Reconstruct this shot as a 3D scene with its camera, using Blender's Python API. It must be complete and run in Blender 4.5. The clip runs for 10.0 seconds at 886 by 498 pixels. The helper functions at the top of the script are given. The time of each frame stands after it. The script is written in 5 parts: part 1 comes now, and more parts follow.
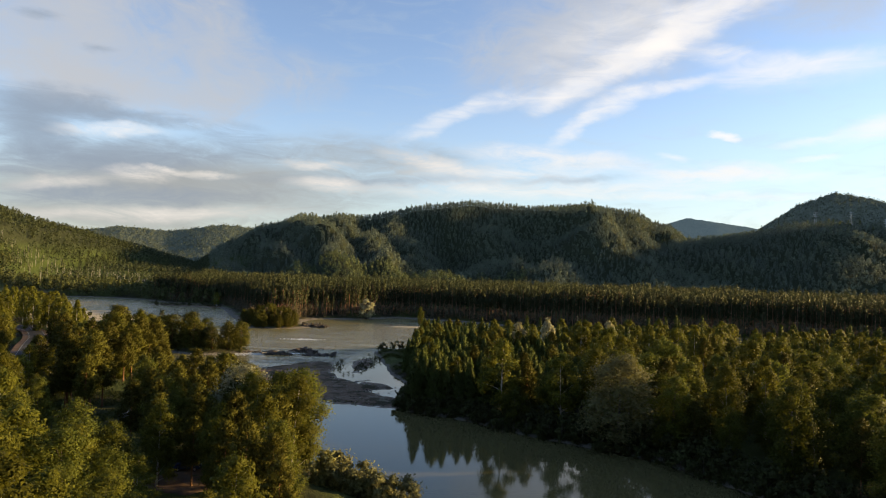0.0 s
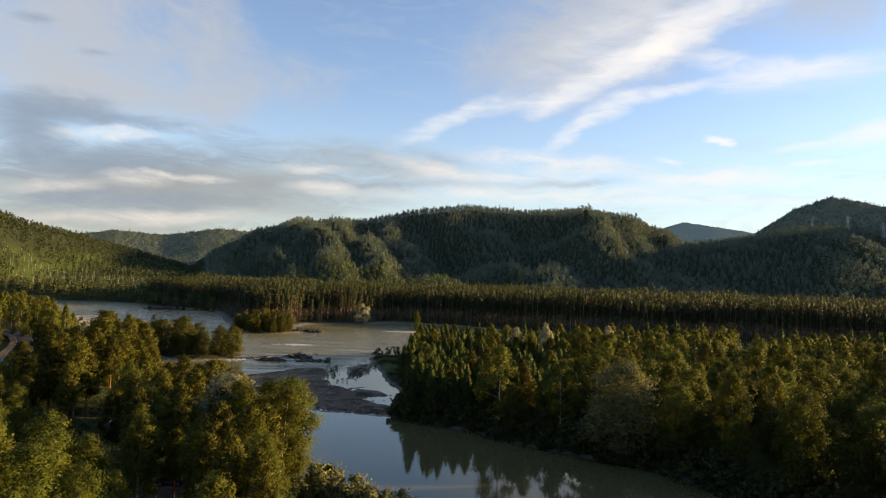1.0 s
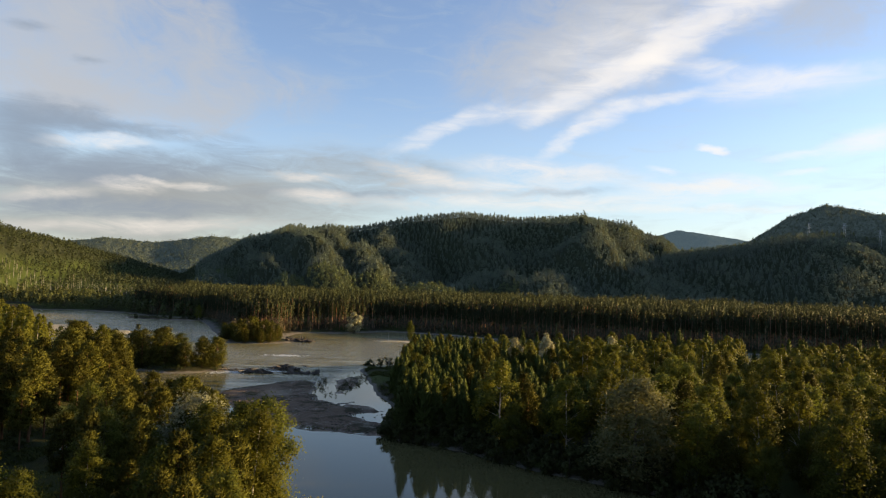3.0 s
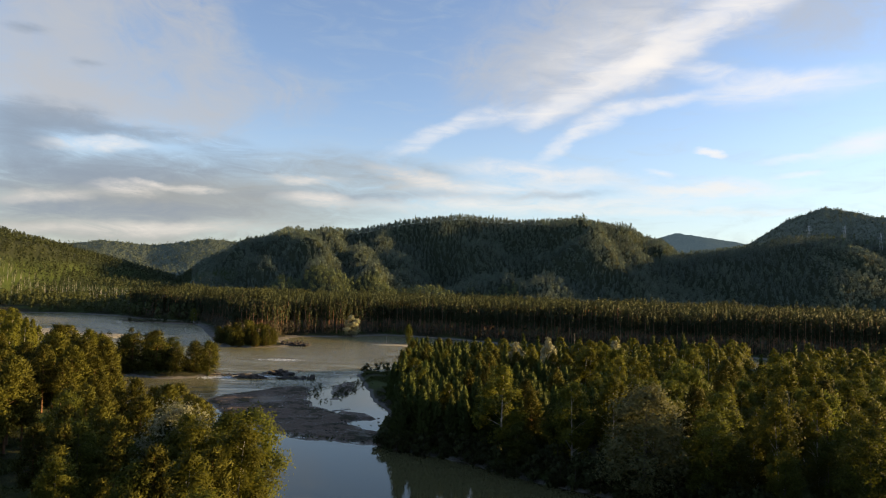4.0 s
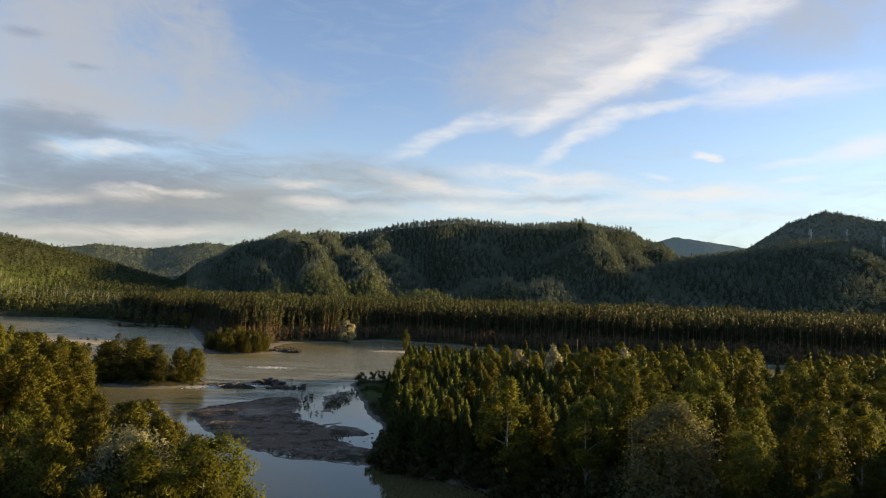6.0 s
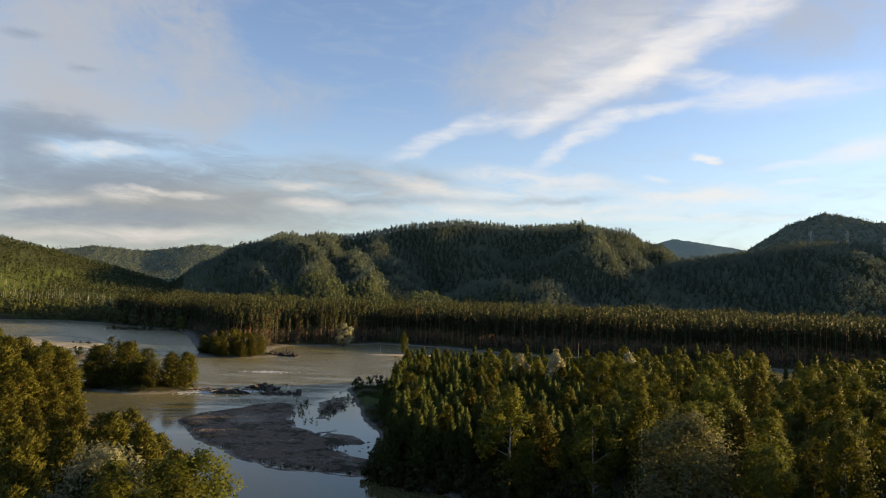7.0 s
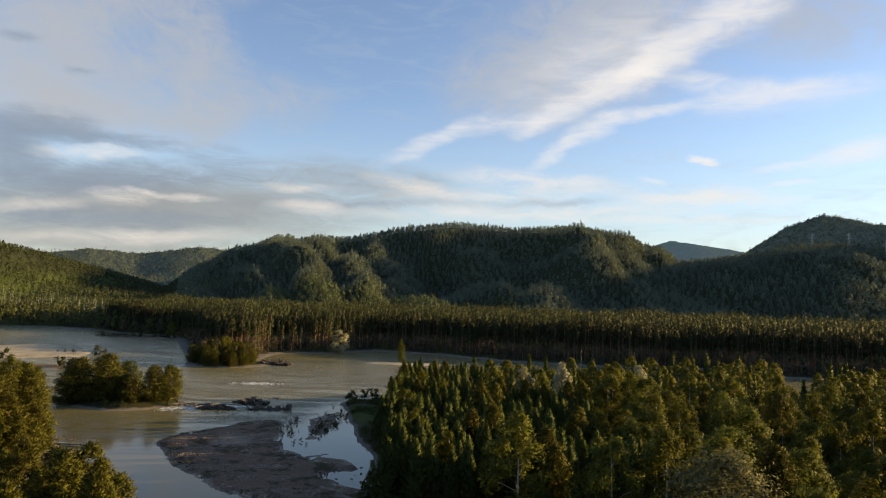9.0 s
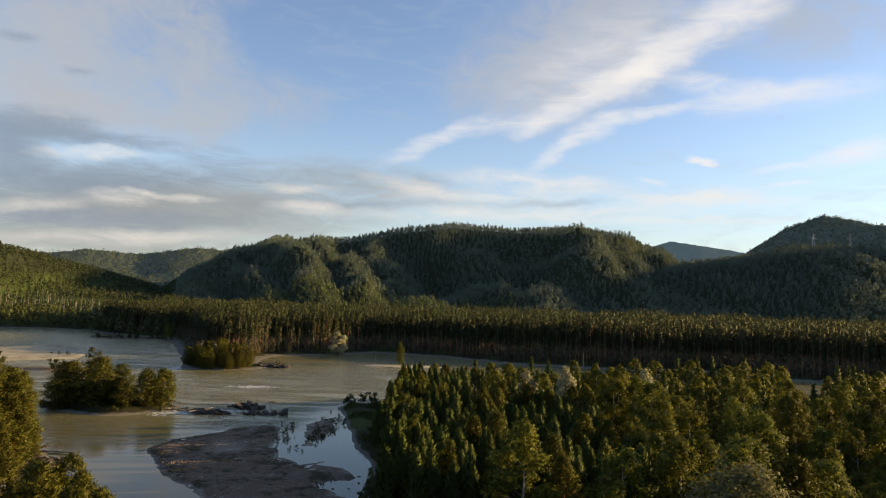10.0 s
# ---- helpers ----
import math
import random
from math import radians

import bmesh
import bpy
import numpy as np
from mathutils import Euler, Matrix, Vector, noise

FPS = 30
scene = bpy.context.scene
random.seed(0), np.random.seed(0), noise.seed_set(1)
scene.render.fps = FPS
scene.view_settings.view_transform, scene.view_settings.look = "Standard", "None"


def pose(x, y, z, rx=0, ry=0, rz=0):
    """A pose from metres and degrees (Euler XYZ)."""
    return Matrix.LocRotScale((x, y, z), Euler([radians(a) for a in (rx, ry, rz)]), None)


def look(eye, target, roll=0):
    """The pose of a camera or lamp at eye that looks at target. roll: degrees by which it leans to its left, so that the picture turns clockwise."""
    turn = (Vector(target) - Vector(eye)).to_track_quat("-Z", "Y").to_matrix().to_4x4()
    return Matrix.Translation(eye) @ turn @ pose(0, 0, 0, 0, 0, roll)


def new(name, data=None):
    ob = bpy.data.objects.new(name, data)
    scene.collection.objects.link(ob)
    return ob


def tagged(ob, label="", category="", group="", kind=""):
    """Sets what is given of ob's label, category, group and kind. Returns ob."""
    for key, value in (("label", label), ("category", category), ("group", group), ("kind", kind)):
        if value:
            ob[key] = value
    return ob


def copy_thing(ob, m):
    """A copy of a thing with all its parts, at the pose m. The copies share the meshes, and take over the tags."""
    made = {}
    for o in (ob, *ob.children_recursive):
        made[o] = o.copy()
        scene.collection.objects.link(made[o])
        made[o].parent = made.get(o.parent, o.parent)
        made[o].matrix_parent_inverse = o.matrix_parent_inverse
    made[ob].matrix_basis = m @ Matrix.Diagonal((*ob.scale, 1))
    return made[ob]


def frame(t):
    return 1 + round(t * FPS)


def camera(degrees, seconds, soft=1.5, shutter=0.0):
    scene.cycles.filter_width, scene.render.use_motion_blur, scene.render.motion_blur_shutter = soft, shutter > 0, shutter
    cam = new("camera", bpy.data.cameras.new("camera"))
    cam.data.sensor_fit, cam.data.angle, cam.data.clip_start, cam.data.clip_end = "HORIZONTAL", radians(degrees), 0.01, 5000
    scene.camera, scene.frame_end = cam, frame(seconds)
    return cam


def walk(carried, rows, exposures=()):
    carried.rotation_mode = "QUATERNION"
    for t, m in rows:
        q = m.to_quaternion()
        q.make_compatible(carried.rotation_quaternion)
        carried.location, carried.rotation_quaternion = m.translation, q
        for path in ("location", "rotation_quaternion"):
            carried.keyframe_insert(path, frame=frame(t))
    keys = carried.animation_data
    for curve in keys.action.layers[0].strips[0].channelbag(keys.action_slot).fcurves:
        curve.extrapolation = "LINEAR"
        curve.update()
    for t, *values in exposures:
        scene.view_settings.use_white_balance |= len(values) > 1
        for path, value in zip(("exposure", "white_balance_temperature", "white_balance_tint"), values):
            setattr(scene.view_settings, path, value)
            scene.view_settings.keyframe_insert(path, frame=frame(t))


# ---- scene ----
cam = camera(68.5, 10.0, soft=1.1)
PATH = [
    (0, (0.902, 2.372, 38.136), (0.872, 4.371, 38.203), 1.9),
    (0.5, (0.905, 4.549, 38.167), (0.882, 6.547, 38.24), 1.9),
    (1, (0.925, 7.112, 38.176), (0.905, 9.11, 38.256), 1.9),
    (1.5, (0.765, 9.956, 38.1), (0.751, 11.954, 38.187), 1.9),
    (2, (0.672, 13.113, 38.075), (0.662, 15.111, 38.169), 1.9),
    (2.5, (0.64, 16.495, 38.086), (0.634, 18.493, 38.186), 1.9),
    (4, (0.4, 26.589, 37.898), (0.402, 28.585, 38.012), 1.9),
    (4.5, (0.318, 29.875, 37.968), (0.323, 31.872, 38.087), 1.9),
    (5, (0.246, 33.369, 37.935), (0.253, 35.366, 38.056), 1.9),
    (5.5, (0.174, 36.725, 37.938), (0.181, 38.721, 38.061), 1.9),
    (7, (0.027, 46.268, 38.196), (0.039, 48.264, 38.329), 1.9),
    (7.5, (-0.086, 49.433, 38.909), (-0.072, 51.429, 39.042), 1.9),
    (8, (-0.072, 52.748, 39.657), (-0.054, 54.743, 39.794), 1.9),
    (8.5, (-0.246, 55.853, 40.303), (-0.227, 57.848, 40.441), 1.9),
    (9, (-0.352, 58.906, 40.616), (-0.332, 60.901, 40.755), 1.8),
    (9.5, (-0.466, 61.669, 40.678), (-0.446, 63.663, 40.821), 1.8),
    (10, (-0.638, 64.476, 40.927), (-0.616, 66.471, 41.068), 1.8),
]
walk(cam, [(t, look(eye, target, roll)) for t, eye, target, roll in PATH], exposures=((0, 1.13, 8050, 14.0), (4, 1.04, 8050, 14.0), (10, 0.96, 8050, 14.0)))

# ---- sun, sky and clouds ----
SUN_AZ, SUN_EL = 80.0, 11.4          # degrees to the right of north, above the horizon
SUN_STRENGTH, SKY_STRENGTH, CLOUD_STRENGTH = 5.0, 0.118, 0.79
sun_dir = Vector((math.sin(radians(SUN_AZ)) * math.cos(radians(SUN_EL)), math.cos(radians(SUN_AZ)) * math.cos(radians(SUN_EL)), math.sin(radians(SUN_EL))))
sun = new("sun", bpy.data.lights.new("sun", "SUN"))
sun.data.energy, sun.data.angle, sun.data.color = SUN_STRENGTH, radians(0.6), (1.0, 0.77, 0.39)
sun.matrix_world = look(sun_dir * 500, (0, 0, 0))

# clouds: azimuth, elevation, half length, half width (degrees), slope, weight
STREAKS = [
    (-0.1, 13.6, 6.8, 0.98, 24, 0.55), (4.9, 14.8, 4.4, 0.87, 16, 0.35), (7.9, 14.8, 2.6, 1.16, 20, 0.6), (11.8, 16.7, 6.1, 1.63, 25, 0.7),
    (16.3, 18.7, 4.5, 1.96, 21, 0.8), (17.4, 19.0, 2.6, 1.57, 19, 0.7), (20.0, 20.6, 5.5, 2.28, 25, 0.75), (25.3, 23.1, 6.0, 2.7, 24, 0.8),
    (14.2, 20.1, 11.5, 4.46, 22, 0.3), (21.8, 17.8, 4.5, 0.96, -12, 0.4), (28.5, 16.7, 8.4, 1.27, -4, 0.3), (25.5, 16.2, 5.2, 1.14, 3, 0.4),
]
STREAK_TAILS = [
    (10.3, 12.7, 3.5, 0.98, 37, 0.55), (13.6, 14.6, 3.5, 1.24, 21, 0.6), (18.0, 15.7, 4.9, 0.83, 7, 0.65), (28.3, 16.1, 8.6, 1.63, 2, 0.25),
    (22.6, 11.5, 1.6, 0.41, -14, 1.0), (18.4, 10.0, 1.5, 0.37, -12, 0.45), (33.4, 11.5, 5.1, 1.0, 9, 0.55), (28.5, 10.8, 2.8, 0.35, 2, 0.35),
    (28.9, 9.5, 2.3, 0.35, 3, 0.4),
]
VEILS = [
    (12.2, 20.9, 13.2, 7.03, 15, 0.42), (15.8, 24.0, 7.6, 5.95, 21, 0.3), (31.3, 20.7, 6.8, 2.84, -3, 0.3), (28.2, 22.8, 7.5, 2.95, 13, 0.3),
    (6.0, 18.3, 7.0, 3.31, 6, 0.28), (-31.2, 16.8, 9.1, 5.38, 1, 0.65), (-31.2, 13.4, 6.3, 2.3, -2, 0.75), (-20.9, 17.7, 6.3, 4.0, -66, 0.5),
    (-23.2, 13.2, 7.2, 2.15, -1, 0.55), (-15.0, 15.7, 5.9, 2.79, 0, 0.3), (-27.3, 22.3, 10.8, 3.22, 11, 0.5),
]
LOW_VEILS = [
    (-22.3, 5.6, 20.7, 3.44, 4, 0.95), (-25.7, 7.0, 16.8, 2.67, 5, 0.7), (-6.8, 9.6, 10.8, 2.06, -3, 0.5), (-30.0, 3.0, 16.0, 1.6, 0, 0.6),
]
GREYS = [
    (-32.8, 11.4, 5.7, 1.48, 4, 1.3), (-33.6, 9.4, 3.3, 1.89, -2, 1.2), (-26.6, 11.3, 5.0, 0.66, 1, 0.9), (-30.2, 7.8, 8.4, 1.53, 7, 1.2),
    (-20.4, 9.2, 7.4, 1.38, 5, 0.55), (-27.0, 5.2, 11.2, 1.06, 4, 0.6), (-19.6, 11.0, 4.0, 0.83, -5, 0.45), (-33.6, 17.6, 1.8, 0.4, 3, 0.4),
    (-29.2, 16.0, 1.3, 0.38, 5, 0.35), (-3.9, 7.7, 16.7, 0.64, 2, 0.3), (10.0, 8.3, 5.6, 0.39, 2, 0.35),
]
BANKS = [
    (-28.6, 10.0, 3.9, 0.60, 5, 0.55), (-27.7, 10.5, 1.8, 0.40, 3, 0.2), (-26.3, 7.0, 2.6, 0.71, 2, 0.6), (-24.2, 7.5, 1.8, 0.32, -10, 0.6),
    (-20.8, 7.4, 2.5, 0.37, 3, 0.75), (-31.4, 5.8, 4.0, 0.55, 9, 0.4), (-11.3, 7.2, 3.6, 0.63, 0, 0.65), (-12.2, 8.8, 3.5, 0.43, 1, 0.5),
]
EAST_BANKS = [
    (-2.8, 9.5, 4.6, 0.79, -11, 0.5), (9.0, 10.0, 8.6, 0.93, -4, 0.65), (3.8, 8.7, 9.4, 0.99, 0, 0.45), (21.4, 8.6, 6.1, 0.88, 2, 0.7),
    (23.4, 8.4, 7.5, 0.59, -4, 0.4), (6.8, 7.3, 16.8, 0.79, 1, 0.55), (20.5, 6.7, 10.6, 0.37, -1, 0.4), (-25.1, 3.8, 11.7, 0.72, 5, 0.5),
]


class Nodes:
    """A short hand for node trees."""

    def __init__(self, tree):
        self.tree = tree
        tree.nodes.clear()

    def add(self, kind, **values):
        node = self.tree.nodes.new(kind)
        for key, value in values.items():
            setattr(node, key, value)
        return node

    def plug(self, socket, value):
        if isinstance(value, bpy.types.NodeSocket):
            self.tree.links.new(value, socket)
        elif value is not None:
            socket.default_value = value

    def math(self, op, a, b=None, c=None, clamp=False):
        node = self.add("ShaderNodeMath", operation=op, use_clamp=clamp)
        for socket, value in zip(node.inputs, (a, b, c)):
            self.plug(socket, value)
        return node.outputs[0]

    def vec(self, op, a, b=None):
        node = self.add("ShaderNodeVectorMath", operation=op)
        self.plug(node.inputs[0], a)
        self.plug(node.inputs[1], b)
        return node.outputs["Value" if op in ("LENGTH", "DOT_PRODUCT") else "Vector"]

    def mix(self, fac, a, b, blend="MIX"):
        node = self.add("ShaderNodeMix", data_type="RGBA", blend_type=blend)
        self.plug(node.inputs["Factor"], fac)
        self.plug(node.inputs[6], a)
        self.plug(node.inputs[7], b)
        return node.outputs[2]

    def noise(self, vector, scale, detail=4.0, rough=0.55, distort=0.0):
        node = self.add("ShaderNodeTexNoise")
        self.plug(node.inputs["Vector"], vector)
        for key, value in (("Scale", scale), ("Detail", detail), ("Roughness", rough), ("Distortion", distort)):
            node.inputs[key].default_value = value
        return node.outputs["Fac"]

    def span(self, value, lo, hi, out_lo=0.0, out_hi=1.0, smooth=True):
        node = self.add("ShaderNodeMapRange", interpolation_type="SMOOTHSTEP" if smooth else "LINEAR")
        for socket, v in zip(node.inputs, (value, lo, hi, out_lo, out_hi)):
            self.plug(socket, v)
        return node.outputs[0]

    def stretch(self, vector, scale, rot=(0, 0, 0)):
        node = self.add("ShaderNodeMapping")
        self.plug(node.inputs["Vector"], vector)
        node.inputs["Scale"].default_value, node.inputs["Rotation"].default_value = scale, rot
        return node.outputs[0]


world = bpy.data.worlds.new("evening_sky")
world.use_nodes = True
scene.world = world
n = Nodes(world.node_tree)
sky = n.add("ShaderNodeTexSky", sky_type="NISHITA", sun_disc=False)
sky.sun_elevation, sky.sun_rotation, sky.altitude = radians(SUN_EL), radians(SUN_AZ), 400
sky.air_density, sky.dust_density, sky.ozone_density = 1.0, 0.4, 1.7
way = n.add("ShaderNodeTexCoord").outputs["Generated"]
sep = n.add("ShaderNodeSeparateXYZ")
n.plug(sep.inputs[0], way)
az = n.math("MULTIPLY", n.math("ARCTAN2", sep.outputs[0], sep.outputs[1]), 57.2958)
el = n.math("MULTIPLY", n.math("ARCSINE", sep.outputs[2]), 57.2958)
comb = n.add("ShaderNodeCombineXYZ")
n.plug(comb.inputs[0], az)
n.plug(comb.inputs[1], el)
flat = comb.outputs[0]
warp = n.add("ShaderNodeTexNoise")
n.plug(warp.inputs["Vector"], n.stretch(flat, (0.22, 0.50, 1)))
warp.inputs["Scale"].default_value, warp.inputs["Detail"].default_value, warp.inputs["Roughness"].default_value = 1.0, 6.0, 0.6
shift = n.vec("MULTIPLY", n.vec("SUBTRACT", warp.outputs["Color"], (0.5, 0.5, 0.5)), (3.4, 1.5, 0))
bent = n.vec("ADD", flat, shift)
fibre = n.noise(n.stretch(flat, (0.20, 0.75, 1), (0, 0, radians(-24))), 1.0, 8.0, 0.60, 1.0)
mottle = n.noise(n.stretch(flat, (0.22, 0.32, 1), (0, 0, radians(35))), 1.0, 10.0, 0.64, 1.5)
puff = n.noise(n.stretch(flat, (0.20, 0.80, 1), (0, 0, radians(-3))), 1.0, 10.0, 0.70, 0.8)


def cloud(spots, grain, amount, grow):
    total = None
    for a, e, half, wide, slope, weight in spots:
        m = n.add("ShaderNodeMapping", vector_type="TEXTURE")
        n.plug(m.inputs["Vector"], bent)
        m.inputs["Location"].default_value = (a, e, 0)
        m.inputs["Rotation"].default_value = (0, 0, radians(slope))
        m.inputs["Scale"].default_value = (half * grow, wide * grow, 1)
        blob = n.math("MULTIPLY", n.span(n.vec("LENGTH", m.outputs[0]), 1.0, 0.0), weight)
        total = blob if total is None else n.math("ADD", total, blob)
    ragged = n.math("MULTIPLY", n.math("SUBTRACT", grain, 0.5), n.math("MULTIPLY", n.math("MINIMUM", n.math("MULTIPLY", total, 2.2), 1.0), amount))
    body = n.math("ADD", total, ragged)
    return n.math("SUBTRACT", 1.0, n.math("POWER", 2.718, n.math("MULTIPLY", n.math("MAXIMUM", body, 0.0), -1.35)))


streak = cloud([s[:5] + (s[5] * 0.88,) for s in STREAKS + STREAK_TAILS], fibre, 1.5, 1.08)
veil = cloud([s[:5] + (s[5] * 1.55,) for s in VEILS], mottle, 1.9, 1.2)
low_veil = cloud([s[:5] + (s[5] * 1.3,) for s in LOW_VEILS], puff, 1.8, 1.15)
grey = cloud(GREYS, puff, 2.2, 1.3)
bank = cloud([s[:5] + (s[5] * 0.75,) for s in BANKS + EAST_BANKS], puff, 2.4, 1.3)
# thin high haze over the rest of the sky, thicker low down
haze = n.math("ADD", n.span(el, 16, 0, 0.0, 0.55), n.span(fibre, 0.45, 0.8, 0.0, 0.22))
blue = n.vec("MULTIPLY", sky.outputs[0], (SKY_STRENGTH * 0.90, SKY_STRENGTH * 1.0, SKY_STRENGTH * 1.23))
lit = tuple(c * CLOUD_STRENGTH for c in (0.555, 0.605, 0.672)) + (1,)
soft_white = tuple(c * CLOUD_STRENGTH for c in (0.285, 0.338, 0.418)) + (1,)
low_white = tuple(c * CLOUD_STRENGTH for c in (0.195, 0.228, 0.262)) + (1,)
dull = tuple(c * CLOUD_STRENGTH for c in (0.150, 0.215, 0.315)) + (1,)
cream = tuple(c * CLOUD_STRENGTH for c in (0.55, 0.575, 0.61)) + (1,)
pale = tuple(c * CLOUD_STRENGTH for c in (0.290, 0.385, 0.475)) + (1,)
colour = n.mix(n.math("MINIMUM", haze, 1.0), blue, pale)
colour = n.mix(veil, colour, soft_white)
colour = n.mix(low_veil, colour, low_white)
colour = n.mix(grey, colour, dull)
colour = n.mix(bank, colour, cream)
colour = n.mix(streak, colour, lit)
back = n.add("ShaderNodeBackground")
n.plug(back.inputs[0], colour)
out = n.add("ShaderNodeOutputWorld")
n.plug(out.inputs[0], back.outputs[0])


# ---- materials ----
def material(name):
    m = bpy.data.materials.new(name)
    m.use_nodes = True
    nodes = Nodes(m.node_tree)
    return m, nodes, nodes.add("ShaderNodeOutputMaterial").inputs["Surface"]


def foliage(name, dark, light, gloss=0.10, through_light=0.3, vary=0.22):
    """Leaves: hue by tree and by spray, some light through them."""
    m, k, surface = material(name)
    info = k.add("ShaderNodeObjectInfo")
    geo = k.add("ShaderNodeNewGeometry")
    fac = k.math("ADD", k.math("MULTIPLY", info.outputs["Random"], 0.7), k.math("MULTIPLY", geo.outputs["Random Per Island"], 0.3))
    base = k.mix(fac, (*dark, 1), (*light, 1))
    hue = k.add("ShaderNodeHueSaturation")
    k.plug(hue.inputs["Hue"], k.span(info.outputs["Random"], 0, 1, 0.49, 0.513, smooth=False))
    k.plug(hue.inputs["Value"], k.span(geo.outputs["Random Per Island"], 0, 1, 1 - vary, 1 + vary, smooth=False))
    k.plug(hue.inputs["Color"], base)
    bsdf = k.add("ShaderNodeBsdfPrincipled")
    k.plug(bsdf.inputs["Base Color"], hue.outputs[0])
    bsdf.inputs["Roughness"].default_value = 0.6
    bsdf.inputs["Specular IOR Level"].default_value = gloss
    glow = k.add("ShaderNodeBsdfTranslucent")
    k.plug(glow.inputs["Color"], hue.outputs[0])
    blend = k.add("ShaderNodeMixShader")
    blend.inputs[0].default_value = through_light
    k.plug(blend.inputs[1], bsdf.outputs[0])
    k.plug(blend.inputs[2], glow.outputs[0])
    k.plug(surface, blend.outputs[0])
    return m


def rough_matter(name, dark, light, scale, bump, rough=0.9, fine=8.0, spec=0.2, bands=None):
    """Earth, stone, bark, paint: two scales of variation and relief."""
    m, k, surface = material(name)
    pos = k.add("ShaderNodeNewGeometry").outputs["Position"]
    big, small = k.noise(pos, scale, 5), k.noise(pos, scale * fine, 4, 0.65)
    fac = k.math("ADD", k.math("MULTIPLY", k.span(big, 0.3, 0.7), 0.6), k.math("MULTIPLY", small, 0.4))
    base = k.mix(fac, (*dark, 1), (*light, 1))
    bsdf = k.add("ShaderNodeBsdfPrincipled")
    k.plug(bsdf.inputs["Base Color"], base)
    k.plug(bsdf.inputs["Roughness"], k.span(small, 0.2, 0.8, rough - 0.1, min(1.0, rough + 0.08)))
    bsdf.inputs["Specular IOR Level"].default_value = spec
    if bump:
        b = k.add("ShaderNodeBump")
        b.inputs["Distance"].default_value = bump
        k.plug(b.inputs["Height"], small)
        k.plug(bsdf.inputs["Normal"], b.outputs[0])
    k.plug(surface, bsdf.outputs[0])
    return m


def ground_matter():
    """Forest floor and meadow, with pebbles near the water line."""
    m, k, surface = material("meadow_and_forest_floor")
    pos = k.add("ShaderNodeNewGeometry").outputs["Position"]
    split = k.add("ShaderNodeSeparateXYZ")
    k.plug(split.inputs[0], pos)
    big, mid, small = k.noise(pos, 0.035, 5), k.noise(pos, 0.25, 4), k.noise(pos, 2.5, 4, 0.7)
    grass = k.mix(mid, (0.035, 0.050, 0.014, 1), (0.085, 0.105, 0.028, 1))
    floor = k.mix(small, (0.022, 0.022, 0.012, 1), (0.055, 0.048, 0.026, 1))
    land = k.mix(k.span(big, 0.40, 0.62), floor, grass)
    # the hills carry dark heath below their trees, the left slope grassy glades
    heath = k.mix(small, (0.018, 0.024, 0.012, 1), (0.045, 0.052, 0.026, 1))
    lea = k.mix(mid, (0.042, 0.064, 0.017, 1), (0.088, 0.112, 0.030, 1))
    slope = k.mix(k.math("MULTIPLY", k.span(split.outputs[0], -330, -400), k.span(split.outputs[2], 64, 40)), heath, lea)
    land = k.mix(k.span(split.outputs[2], 8, 22), land, slope)
    pebble = k.mix(k.noise(pos, 5.0, 3, 0.8), (0.07, 0.062, 0.05, 1), (0.26, 0.235, 0.20, 1))
    edge = k.math("ADD", split.outputs[2], k.math("MULTIPLY", k.math("SUBTRACT", mid, 0.5), 1.4))
    base = k.mix(k.span(edge, 0.75, 0.3), land, pebble)
    bsdf = k.add("ShaderNodeBsdfPrincipled")
    k.plug(bsdf.inputs["Base Color"], base)
    bsdf.inputs["Roughness"].default_value, bsdf.inputs["Specular IOR Level"].default_value = 0.95, 0.1
    b = k.add("ShaderNodeBump")
    b.inputs["Distance"].default_value = 0.5
    k.plug(b.inputs["Height"], k.math("ADD", small, mid))
    k.plug(bsdf.inputs["Normal"], b.outputs[0])
    k.plug(surface, bsdf.outputs[0])
    return m


